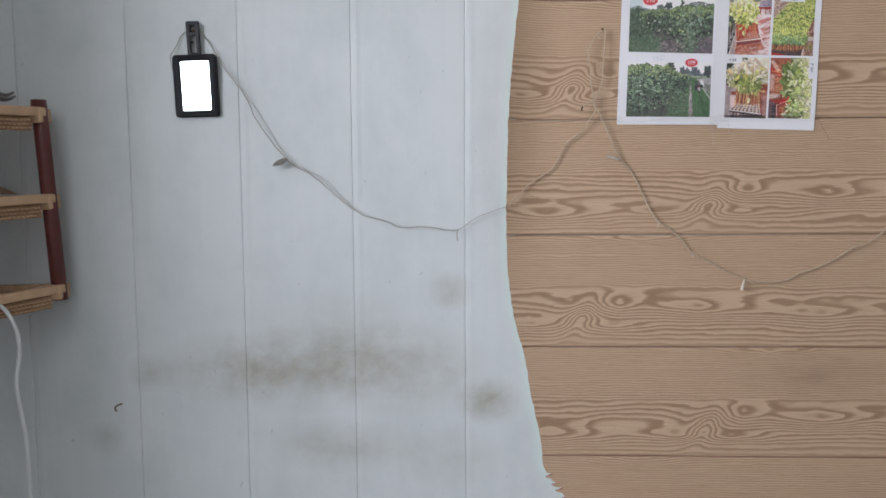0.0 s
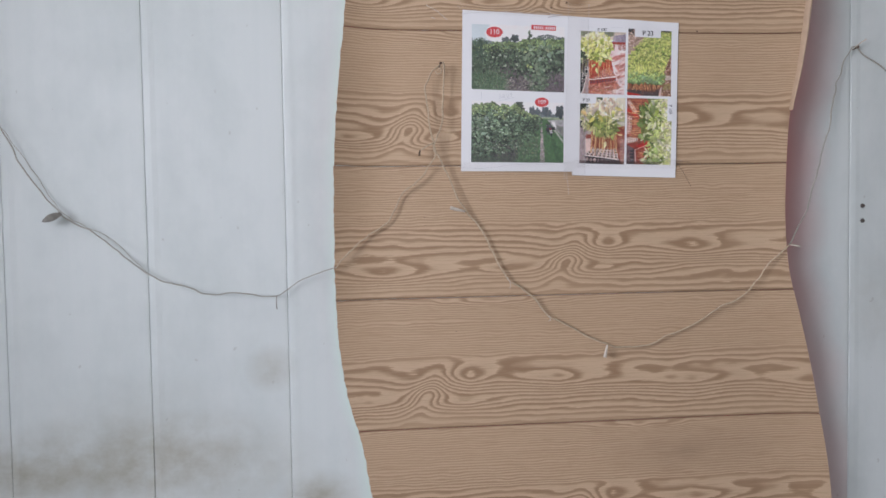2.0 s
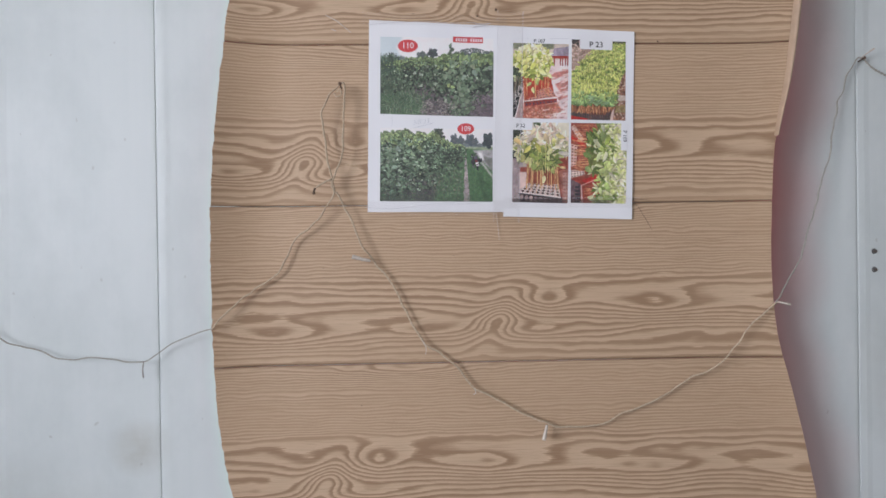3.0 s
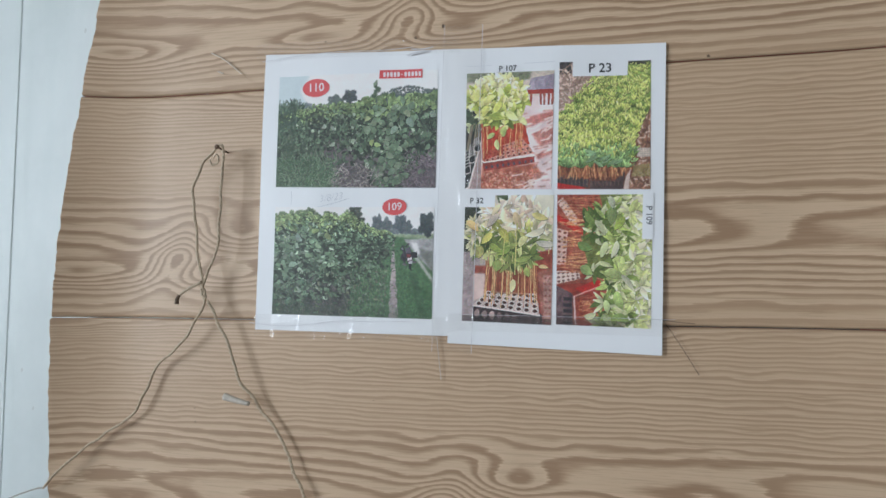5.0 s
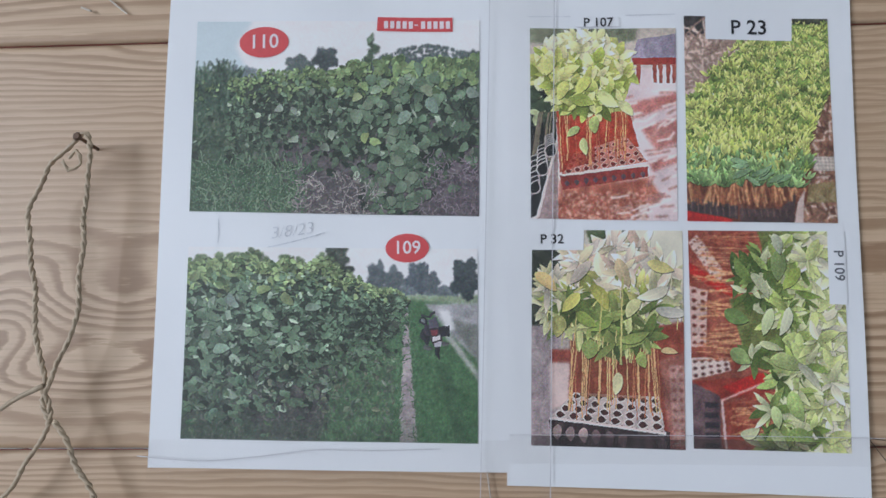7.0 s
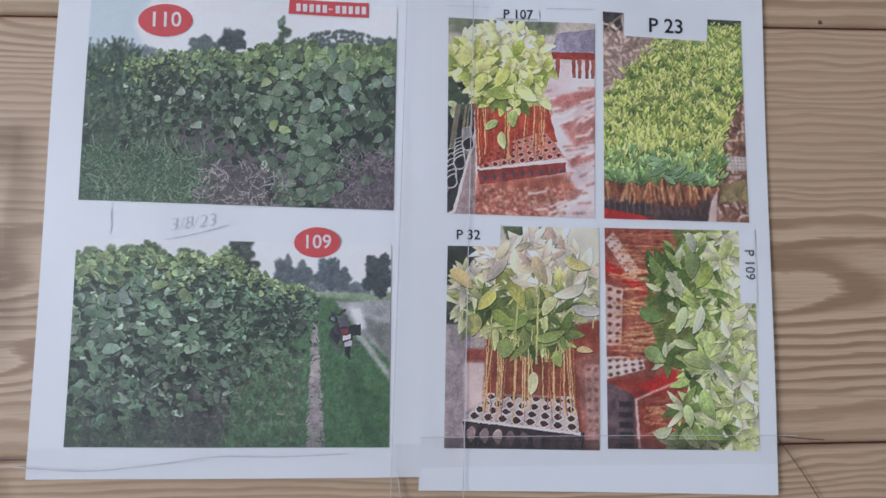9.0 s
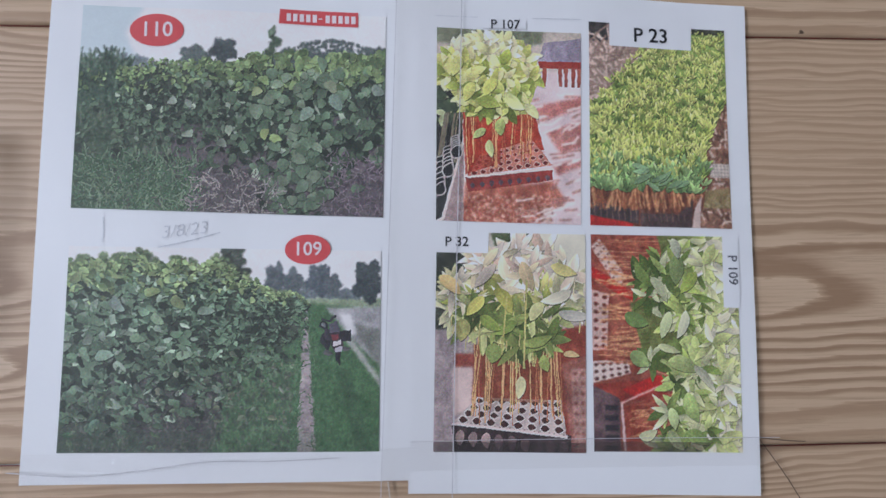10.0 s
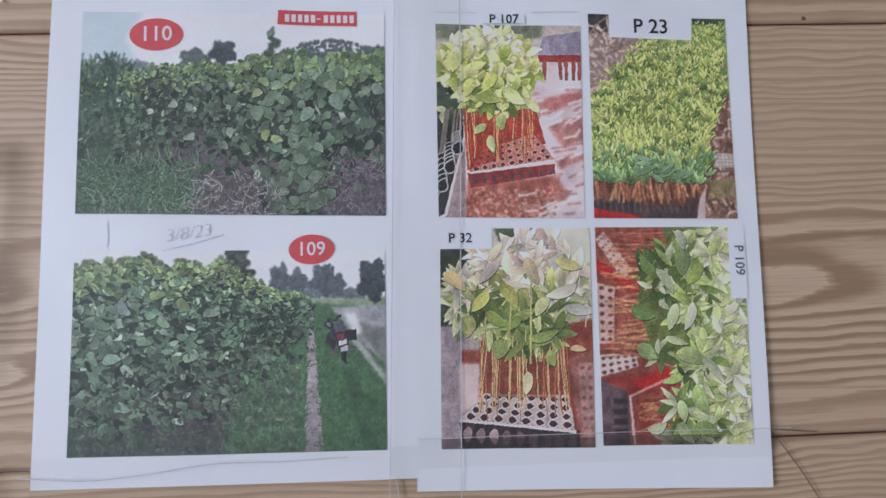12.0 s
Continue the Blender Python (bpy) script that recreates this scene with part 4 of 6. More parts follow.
def photo_tray_on_terrace():
    """Yellow-green seedlings in a tray on a wet red terrace."""
    p = Picture(290, 390, 31)
    p.wash((186, 182, 180), (218, 206, 214))
    p.area([(0.3, 0.24), (1, 0.2), (1, 1.01), (0.5, 1.01)], (214, 204, 216), 14, 9)
    for quad in (((0.66, 0.40), (1, 0.34), (1, 0.40), (0.74, 0.47)), ((0.76, 0.53), (1, 0.46), (1, 0.60), (0.86, 0.64)), ((0.80, 0.70), (1, 0.66), (1, 0.70), (0.84, 0.75))):
        p.area(quad, (172, 108, 104), 24, 16, 0.8)
    p.area([(0.2, 0.80), (0.80, 0.78), (0.90, 0.88), (0.74, 0.95), (0.62, 1.01), (0.17, 1.01)], (162, 104, 92), 26, 26)
    p.area([(0, 0), (0.74, 0), (0.72, 0.07), (0, 0.08)], (120, 128, 112), 22, 40)
    p.soften(4)
    p.grass(420, lambda r: (r.uniform(0.2, 0.80), r.uniform(0.86, 1.0)), 0.014, lambda x, y, r: (206, 178, 170) if r.uniform() < 0.45 else (140, 84, 72), 0.007, 1.5)
    for _ in range(60):
        x, y = p.rng.uniform(0.55, 1), p.rng.uniform(0.30, 0.98)
        p.stroke(x, y, x + p.rng.uniform(0.03, 0.16), y + p.rng.uniform(-0.04, 0.0), 0.010, (228, 222, 230) if p.rng.uniform() < 0.6 else (178, 138, 136))
    p.soften(2)
    p.area([(0.74, 0.06), (1, 0.03), (1, 0.165), (0.70, 0.16)], (146, 142, 164), 10, 20)
    p.area([(0.70, 0.16), (1, 0.155), (1, 0.195), (0.71, 0.195)], (146, 66, 58), 10, 20)
    for x in (0.73, 0.84, 0.88, 0.93, 0.97):
        p.area([(x, 0.19), (x + 0.03, 0.19), (x + 0.024, 0.29), (x + 0.004, 0.29)], (154, 92, 82), 12, 20)
    # dim neighbours along one side
    p.area([(0, 0.18), (0.17, 0.2), (0.18, 0.58), (0.04, 0.98), (0, 1)], (40, 42, 42), 14, 24)
    p.area([(0.06, 0.99), (0.19, 0.60), (0.19, 1.01), (0.02, 1.01)], (158, 144, 150), 10, 18)
    for k in range(70):
        x, y = p.rng.uniform(-0.02, 0.17), p.rng.uniform(0.16, 0.50)
        p.blade(x, y, 0.085, 0.022, p.rng.uniform(0.2, 2.8), (170, 182, 150) if p.rng.uniform() < 0.25 else (76, 92, 74), 0.3)
    for _ in range(14):
        x = p.rng.uniform(0.0, 0.15)
        p.stroke(x, 0.70, x + 0.05, 0.45, 0.006, (120, 116, 104))
    p.tray([(0.0, 0.70), (0.15, 0.55), (0.17, 0.60), (0.0, 0.90)], 3, 6, (128, 128, 132), (34, 34, 38), (172, 170, 176))
    # soil, tray and stems
    p.area([(0.18, 0.44), (0.68, 0.44), (0.74, 0.62), (0.22, 0.77)], (164, 74, 58), 16, 26)
    p.tray([(0.30, 0.66), (0.66, 0.57), (0.80, 0.70), (0.22, 0.77)], 9, 4, (190, 134, 126), (122, 46, 40), (214, 186, 184))
    p.area([(0.18, 0.50), (0.44, 0.48), (0.44, 0.70), (0.20, 0.76)], (160, 66, 50), 16, 26, 0.7)
    p.area([(0.20, 0.775), (0.80, 0.715), (0.80, 0.775), (0.22, 0.85)], (140, 70, 66), 12, 30)
    for i in range(9):
        x = 0.25 + 0.064 * i
        p.leaf(x, 0.815 - 0.0063 * i, 0.022, 0.017, 1.5, (98, 82, 92), 0.05)
    p.stroke(0.22, 0.775, 0.80, 0.717, 0.010, (222, 204, 206))
    for _ in range(30):
        x = p.rng.uniform(0.20, 0.66)
        p.stroke(x, 0.755 - 0.12 * (x - 0.2) + p.rng.uniform(-0.07, 0.0), x + p.rng.uniform(-0.03, 0.03), 0.42, 0.004, (216, 164, 126) if p.rng.uniform() < 0.6 else (178, 104, 78), p.rng.uniform(-0.15, 0.15))
    # foliage: back leaves washed out, front ones larger and greener
    p.area([(0.06, 0.10), (0.30, 0.03), (0.60, 0.05), (0.70, 0.28), (0.62, 0.44), (0.24, 0.46), (0.10, 0.34)], (172, 180, 120), 12, 24)
    nodes = []
    for _ in range(120):
        a, q = p.rng.uniform(0, 6.3), math.sqrt(p.rng.uniform(0, 1))
        nodes.append((0.37 + 0.32 * q * math.cos(a) * (1.0 if math.sin(a) < 0.2 else 0.8), 0.24 + 0.20 * q * math.sin(a)))
    nodes.sort(key=lambda s: s[1] + p.rng.normal(0, 0.05))
    for x, y in nodes:
        if y < 0.15:
            pick = ((220, 222, 192), (206, 210, 166), (228, 228, 208))
        elif y < 0.30:
            pick = ((212, 216, 152), (192, 200, 126), (224, 226, 182), (150, 164, 92))
        else:
            pick = ((196, 206, 136), (164, 180, 104), (214, 220, 166), (116, 132, 76))
        p.rosette(x, y, 0.115, 0.22, lambda r: pick[r.randint(len(pick))], 5, shadow=0.14)
    for x, y, l, w, g, c in ((0.53, 0.38, 0.17, 0.044, 0.7, (202, 214, 160)), (0.435, 0.51, 0.12, 0.036, 1.6, (190, 208, 140)), (0.365, 0.625, 0.12, 0.030, 1.4, (206, 218, 166)), (0.29, 0.545, 0.11, 0.028, 2.5, (186, 204, 146)),
                             (0.66, 0.42, 0.14, 0.036, 0.8, (214, 222, 176)), (0.36, 0.30, 0.15, 0.04, 2.2, (196, 206, 128)), (0.22, 0.33, 0.15, 0.04, 2.0, (196, 204, 132)), (0.36, 0.38, 0.16, 0.045, 0.2, (172, 190, 110)), (0.13, 0.20, 0.15, 0.04, 2.0, (186, 194, 132))):
        p.blade(x, y, l, w, g, c, 0.4)
    return p.finish(tint=(1.07, 1.01, 0.94), haze=0.0, contrast=1.18, bend=0.8, crisp=1.25)


def photo_seedling_carpet():
    """A dense bright green carpet of seedlings, stems showing along the front."""
    p = Picture(290, 403, 41)
    p.wash((176, 160, 156), (128, 104, 92))
    p.area([(0, 0), (0.5, 0), (0.5, 0.10), (0, 0.10)], (58, 56, 58), 22, 30)
    p.area([(0.76, 0), (1, 0), (1, 0.05), (0.76, 0.05)], (60, 66, 52), 22, 30)
    p.grass(240, lambda r: (r.uniform(-0.1, 0.45), r.uniform(0.09, 0.42)), 0.15, lambda x, y, r: (216, 200, 198) if r.uniform() < 0.45 else (158, 136, 130), 0.009, 1.45)
    p.area([(0.80, 0.45), (1, 0.30), (1, 1), (0.7, 1)], (146, 108, 92), 26, 30)
    p.grass(170, lambda r: (r.uniform(0.78, 1), r.uniform(0.4, 1)), 0.06, lambda x, y, r: (206, 190, 184) if r.uniform() < 0.4 else (108, 78, 66), 0.010, 1.4)
    p.area([(0.76, 0.82), (1, 0.80), (1, 0.90), (0.80, 0.90)], (132, 128, 84), 22, 30, 0.7)
    p.tray([(0.84, 0.68), (1, 0.68), (1, 0.75), (0.86, 0.75)], 6, 4, (206, 202, 202), (150, 138, 138), (214, 210, 212))
    p.area([(0, 0.76), (0.74, 0.78), (0.86, 0.66), (0.80, 0.90), (0.70, 1.01), (0, 1.01)], (104, 62, 48), 18, 36)
    p.area([(0.74, 0.90), (0.79, 0.84), (0.77, 1.01), (0.71, 1.01)], (206, 192, 194), 8, 20)
    p.area([(0, 0.885), (0.34, 0.92), (0.34, 0.985), (0, 0.95)], (66, 58, 62), 10, 30)
    p.area([(0.35, 0.935), (0.62, 0.935), (0.73, 0.86), (0.71, 1.01), (0.36, 1.01)], (78, 64, 66), 12, 40)
    for i in range(16):
        p.stroke(0.03 + 0.042 * i, 0.90 + 0.0025 * i, 0.035 + 0.042 * i, 0.97, 0.006, (112, 92, 92))
    p.area([(0, 0.95), (0.30, 0.985), (0.30, 1.01), (0, 1.01)], (178, 42, 40), 6, 20)
    for _ in range(95):
        x = p.rng.uniform(0, 0.82)
        p.stroke(x, 0.925 - 0.30 * max(0, x - 0.60) - p.rng.uniform(0, 0.03), x + p.rng.uniform(-0.07, 0.07), 0.75 - 0.15 * max(0, x - 0.6), 0.007, (206, 158, 118) if p.rng.uniform() < 0.5 else (146, 92, 66), p.rng.uniform(-0.2, 0.2))
    p.area([(0.46, 0.11), (0.75, 0.03), (1, 0.03), (1, 0.36), (0.84, 0.60), (0.80, 0.74), (0, 0.80), (0, 0.42)], (134, 164, 88), 12, 40)
    p.soften(1)
    spots = []
    for _ in range(1250):
        y = p.rng.uniform(0.02, 0.82) ** 0.92
        left = max(-0.02, 0.56 - 1.35 * y)
        right = 1.02 if y < 0.34 else (1.02 - 0.85 * (y - 0.34) if y < 0.54 else 0.85 - 0.15 * (y - 0.54))
        spots.append((p.rng.uniform(left, right), y))
    spots.sort(key=lambda s: s[1])
    for x, y in spots:
        k = p.rng.uniform()
        far = max(0, 1 - y / 0.6)
        if y > 0.64 + 0.16 * p.rng.uniform():
            c = (112, 146, 96) if k < 0.6 else (144, 178, 122)
        else:
            c = (192, 206, 126) if k < 0.42 else ((166, 184, 100) if k < 0.76 else (104, 130, 66))
        c = np.array(c) * (1 - 0.12 * far) + far * np.array((26, 26, 20)) + p.rng.uniform(-9, 9)
        l = (0.034 + 0.066 * y) * p.rng.uniform(0.8, 1.2)
        p.rosette(x, y, l, 0.15, lambda r: c * r.uniform(0.86, 1.16), 4, -math.pi / 2, 1.15, 0.16, 0.5)
    for k in range(11):
        p.blade(0.44 + p.rng.normal(0, 0.10), 0.755 + p.rng.normal(0, 0.022), 0.12, 0.018, p.rng.choice((0.2, -0.3, 2.9, 3.4)) + p.rng.normal(0, 0.25), (142, 180, 142), 0.30)
    return p.finish(tint=(1.07, 1.01, 0.94), haze=0.03, contrast=1.02, bend=0.7, crisp=1.25)


def photo_tall_seedlings():
    """Tall pale-leaved seedlings standing in a grey tray."""
    p = Picture(290, 415, 53)
    p.wash((206, 210, 204), (160, 150, 152))
    p.area([(0, 0.08), (0.20, 0.08), (0.16, 0.44), (0, 0.47)], (62, 70, 60), 22, 30)
    p.area([(0.36, 0), (0.72, 0), (0.62, 0.09), (0.40, 0.09)], (96, 112, 82), 22, 30)
    p.area([(0.66, 0), (1, 0), (1, 0.3), (0.6, 0.3)], (218, 224, 214), 10, 14)
    p.area([(0, 0.45), (0.2, 0.46), (0.14, 1.01), (0, 1.01)], (168, 162, 170), 8, 14)
    p.area([(0.12, 0.62), (0.34, 0.62), (0.26, 0.80), (0.13, 0.84)], (214, 202, 204), 6, 14)
    p.area([(0.13, 0.56), (0.28, 0.56), (0.28, 0.62), (0.13, 0.62)], (158, 96, 86), 12, 14)
    p.area([(0.26, 0.52), (1, 0.42), (1, 1.01), (0.24, 1.01)], (144, 82, 68), 16, 24)
    p.area([(0.84, 0.60), (1, 0.56), (1, 1.01), (0.9, 1.01)], (158, 112, 104), 20, 26)
    p.tray([(0.90, 0.62), (1.0, 0.62), (1.0, 0.98), (0.92, 0.98)], 2, 8, (176, 146, 142), (118, 66, 58), (196, 172, 170))
    p.soften(3)
    p.area([(0.12, 0.88), (0.9, 0.92), (0.9, 1.01), (0.14, 1.01)], (72, 62, 64), 14, 40)
    for i in range(9):
        p.blade(0.17 + 0.085 * i, 0.935 + 0.006 * i, 0.10, 0.030, math.pi / 2, (150, 138, 140) if i < 3 else (108, 94, 98), 0.2)
    p.tray([(0.28, 0.755), (0.84, 0.765), (0.865, 0.92), (0.13, 0.865)], 8, 4, (190, 184, 186), (84, 56, 52), (214, 208, 210))
    p.stroke(0.13, 0.872, 0.865, 0.927, 0.016, (214, 208, 212))
    p.area([(0.30, 0.52), (0.74, 0.50), (0.74, 0.78), (0.32, 0.77)], (132, 84, 62), 16, 30, 0.6)
    for _ in range(38):
        x = p.rng.uniform(0.26, 0.84)
        foot = 0.56 + (x - 0.56) * 1.05
        p.stroke(foot, 0.80 + p.rng.uniform(-0.02, 0.08), 0.54 + (x - 0.54) * p.rng.uniform(0.7, 1.1), 0.42, 0.0045, (214, 178, 136) if p.rng.uniform() < 0.6 else (176, 124, 94), p.rng.uniform(-0.12, 0.12))
    p.area([(0.24, 0.34), (0.50, 0.28), (0.82, 0.34), (0.78, 0.52), (0.56, 0.60), (0.34, 0.56)], (96, 112, 68), 16, 30, 0.9)
    nodes = []
    for _ in range(120):
        a, q = p.rng.uniform(0, 6.3), math.sqrt(p.rng.uniform(0, 1))
        x, y = 0.54 + 0.46 * q * math.cos(a), 0.30 + 0.24 * q * math.sin(a)
        if y < 0.42 or 0.28 < x < 0.78:
            nodes.append((x, y))
    nodes.sort(key=lambda s: s[1] + p.rng.normal(0, 0.10))
    for x, y in nodes:
        if y < 0.20:
            pick = ((226, 222, 212), (212, 210, 184), (222, 206, 192), (234, 232, 226))
        elif y < 0.34:
            pick = ((194, 198, 136), (220, 220, 200), (160, 172, 102), (232, 230, 216))
        else:
            pick = ((114, 134, 80), (150, 168, 106), (92, 110, 64), (186, 198, 146))
        wash = 0.55 if x > 0.80 or x < 0.16 else 0.0
        p.stroke(x, y + 0.12, x + 0.01, y, 0.005, np.array((190, 188, 134)) if y > 0.2 else np.array((214, 208, 180)))
        p.rosette(x, y, 0.165, 0.16, lambda r: np.array(pick[r.randint(len(pick))]) * (1 - wash) + wash * np.array((212, 214, 204)), 5, shadow=0.14)
    for x, y, l, w, g, c in ((0.385, 0.555, 0.13, 0.055, 1.7, (146, 166, 106)), (0.565, 0.71, 0.15, 0.034, 1.7, (214, 218, 180)), (0.72, 0.60, 0.11, 0.036, 1.3, (156, 174, 110)), (0.90, 0.555, 0.11, 0.022, 0.1, (206, 190, 150)),
                             (0.46, 0.44, 0.17, 0.036, 2.6, (124, 146, 84)), (0.68, 0.50, 0.20, 0.034, -0.3, (150, 170, 106)), (0.10, 0.24, 0.19, 0.042, 0.7, (206, 192, 142)), (0.32, 0.20, 0.20, 0.036, 2.3, (220, 216, 208)), (0.60, 0.20, 0.20, 0.044, 1.2, (214, 204, 170)),
                             (0.92, 0.38, 0.22, 0.036, 0.1, (216, 222, 218)), (0.80, 0.30, 0.22, 0.04, 2.8, (206, 210, 196)), (0.26, 0.34, 0.17, 0.04, 2.3, (196, 200, 122)), (0.46, 0.31, 0.20, 0.044, 1.0, (186, 192, 112)), (0.18, 0.45, 0.15, 0.05, 1.7, (172, 178, 122)),
                             (0.85, 0.17, 0.18, 0.04, 0.3, (196, 196, 140)), (0.66, 0.36, 0.15, 0.04, 2.2, (198, 206, 160)), (0.36, 0.42, 0.16, 0.04, 0.6, (136, 156, 88))):
        p.blade(x, y, l, w, g, c, 0.4)
    p.stroke(0.585, 0.62, 0.60, 0.22, 0.010, (188, 192, 132))
    p.stroke(0.44, 0.56, 0.47, 0.30, 0.008, (176, 180, 118))
    p.area([(0, 0.955), (1, 0.955), (1, 1.01), (0, 1.01)], (44, 38, 40), 6, 60, 0.4)
    return p.finish(tint=(1.02, 0.95, 0.90), haze=0.0, contrast=1.18, bend=0.7, crisp=1.25)


def photo_seedlings_sideways():
    """Trays of seedlings in a picture that was printed on its side, leaves towards the right edge."""
    p = Picture(290, 415, 61)
    p.wash((150, 88, 74), (138, 86, 74))
    p.area([(0, 0), (0.5, 0), (0.5, 0.62), (0, 0.66)], (146, 84, 70), 20, 34)
    p.tray([(0.0, 0.06), (0.06, 0.02), (0.24, 0.20), (0.18, 0.25)], 3, 7, (208, 192, 188), (110, 58, 50), (222, 212, 210))
    p.tray([(0.0, 0.26), (0.12, 0.28), (0.10, 0.54), (0.0, 0.54)], 2, 7, (204, 182, 178), (118, 60, 50), (220, 206, 204))
    p.tray([(0.0, 0.59), (0.24, 0.585), (0.26, 0.645), (0.0, 0.69)], 5, 3, (214, 206, 206), (104, 68, 64), (226, 220, 220))
    p.area([(0, 0.15), (0.30, 0.275), (0.30, 0.315), (0.16, 0.27), (0, 0.20)], (176, 50, 44), 8, 20)
    p.area([(0, 0.70), (0.5, 0.66), (0.5, 0.76), (0, 0.78)], (150, 66, 54), 14, 20, 0.8)
    p.area([(0.20, 0.72), (0.42, 0.655), (0.60, 0.66), (0.30, 0.76)], (178, 52, 44), 8, 20)
    p.area([(0, 0.70), (0.09, 0.73), (0.18, 0.76), (0.18, 1.01), (0, 1.01)], (104, 88, 94), 14, 24)
    for j in range(5):
        p.area([(0.08, 0.79 + 0.045 * j), (0.17, 0.79 + 0.045 * j), (0.17, 0.815 + 0.045 * j), (0.08, 0.815 + 0.045 * j)], (60, 56, 64), 5, 24)
    p.area([(0.20, 0.80), (0.7, 0.70), (0.7, 1.01), (0.22, 1.01)], (146, 78, 64), 16, 30)
    p.stroke(0.19, 0.78, 0.21, 1.0, 0.014, (210, 196, 202))
    p.stroke(0.19, 0.78, 0.46, 0.70, 0.010, (214, 176, 172))
    for _ in range(150):
        y = p.rng.uniform(0.02, 0.98)
        if 0.62 < y < 0.78:
            continue
        x = 0.02 if y < 0.6 else 0.24
        p.stroke(x + p.rng.uniform(0, 0.16), y, 0.55, y + p.rng.uniform(-0.07, 0.05), 0.004, (216, 178, 138) if p.rng.uniform() < 0.55 else (176, 116, 92), p.rng.uniform(-0.15, 0.15))
    p.area([(0.66, 0), (1, 0), (1, 1.01), (0.74, 1.01), (0.62, 0.75), (0.58, 0.4)], (186, 204, 152), 12, 18)
    for quad in (((0.45, 0), (0.8, 0), (0.7, 0.14), (0.5, 0.12)), ((0.26, 0.32), (0.7, 0.24), (0.7, 0.62), (0.36, 0.60)), ((0.5, 0.78), (0.8, 0.74), (0.8, 1.01), (0.55, 1.01))):
        p.area(quad, (104, 128, 74), 16, 30, 0.85)
    p.soften(1)
    nodes = []
    for _ in range(150):
        y = p.rng.uniform(-0.01, 1.01)
        left = 0.42 + 0.10 * math.cos(6.2 * (y - 0.02) / 0.42) + (0.20 if 0.62 < y < 0.78 else 0)
        nodes.append((p.rng.uniform(left, 1.0), y))
    nodes.sort(key=lambda s: -s[0] + p.rng.normal(0, 0.15))
    for x, y in nodes:
        if x > 0.76:
            pick = ((214, 226, 184), (196, 212, 152), (224, 230, 212))
        elif x > 0.56:
            pick = ((168, 190, 118), (204, 216, 176), (124, 148, 84), (182, 202, 140))
        else:
            pick = ((112, 136, 78), (154, 178, 112), (196, 210, 176), (90, 112, 62))
        p.rosette(x, y, 0.155, 0.17, lambda r: pick[r.randint(len(pick))], 5, shadow=0.14)
    for x, y, l, w, g, c in ((0.47, 0.25, 0.20, 0.034, 1.0, (196, 210, 178)), (0.50, 0.42, 0.19, 0.036, 1.9, (190, 208, 168)), (0.62, 0.42, 0.20, 0.034, 1.9, (206, 218, 196)), (0.58, 0.16, 0.20, 0.05, 1.6, (156, 182, 126)), (0.66, 0.22, 0.18, 0.04, 2.2, (166, 190, 106)),
                             (0.30, 0.40, 0.17, 0.05, 0.4, (118, 146, 92)), (0.32, 0.58, 0.15, 0.05, 0.6, (150, 176, 122)), (0.62, 0.60, 0.22, 0.05, 0.3, (178, 200, 140)), (0.76, 0.66, 0.22, 0.03, 0.9, (208, 218, 196)), (0.52, 0.53, 0.16, 0.026, 0.3, (196, 210, 170)),
                             (0.37, 0.925, 0.13, 0.034, -0.4, (206, 218, 182)), (0.54, 0.85, 0.15, 0.034, 1.4, (176, 198, 150)), (0.66, 0.80, 0.20, 0.05, 1.2, (158, 184, 122)), (0.70, 0.93, 0.18, 0.045, 0.4, (150, 178, 112)), (0.55, 0.95, 0.16, 0.036, 0.9, (182, 202, 158)), (0.58, 0.06, 0.14, 0.034, 1.3, (196, 210, 190))):
        p.blade(x, y, l, w, g, c, 0.4)
    p.area([(0, 0.955), (0.8, 0.955), (0.7, 1.01), (0, 1.01)], (52, 46, 44), 6, 60, 0.4)
    return p.finish(tint=(1.02, 0.95, 0.90), haze=0.0, contrast=1.18, bend=0.7, crisp=1.25)


def corner_map(tl, tr, br, bl):
    """Maps (u right, v down) in the unit square to wall places between four corners."""
    c = [np.array(q, float) for q in (tl, tr, br, bl)]
    return lambda u, v: ((1 - u)[..., None] * c[0] + u[..., None] * c[1]) * (1 - v)[..., None] + ((1 - u)[..., None] * c[3] + u[..., None] * c[2]) * v[..., None]


def sheet_face(x, z, base):
    """How far the paper's face stands off the boards: nearly flat, with soft buckles."""
    return base - 0.0011 * np.sin(21 * x + 2) * np.sin(13 * z) - 0.0007 * np.sin(55 * x + 9 * z) * np.cos(17 * z)


def on_sheet(name, corners, rows, cols, base, mats, attrs=(), parent=None, label="", double=0.0):
    u, v = np.meshgrid(np.linspace(0, 1, cols), np.linspace(0, 1, rows))
    p = corner_map(*corners)(u, v)
    # rows run upwards so that the faces look into the room
    x, z = p[::-1, :, 0], p[::-1, :, 1]
    attrs = [(k, t, a[::-1]) for k, t, a in attrs]
    ob = new(name, grid_mesh(name, np.stack([x, sheet_face(x, z, base), z], -1), mats, attrs, True, double))
    ob.parent = parent
    return tagged(ob, label)


def photo(ink, corners, base, parent, label):
    h, w = ink.shape[:2]
    rgba = np.concatenate([ink, np.ones((h, w, 1))], -1)
    return on_sheet("photo_print", corners, h, w, base, (M_PRINT,), (("ink", "FLOAT_COLOR", rgba),), parent, label)


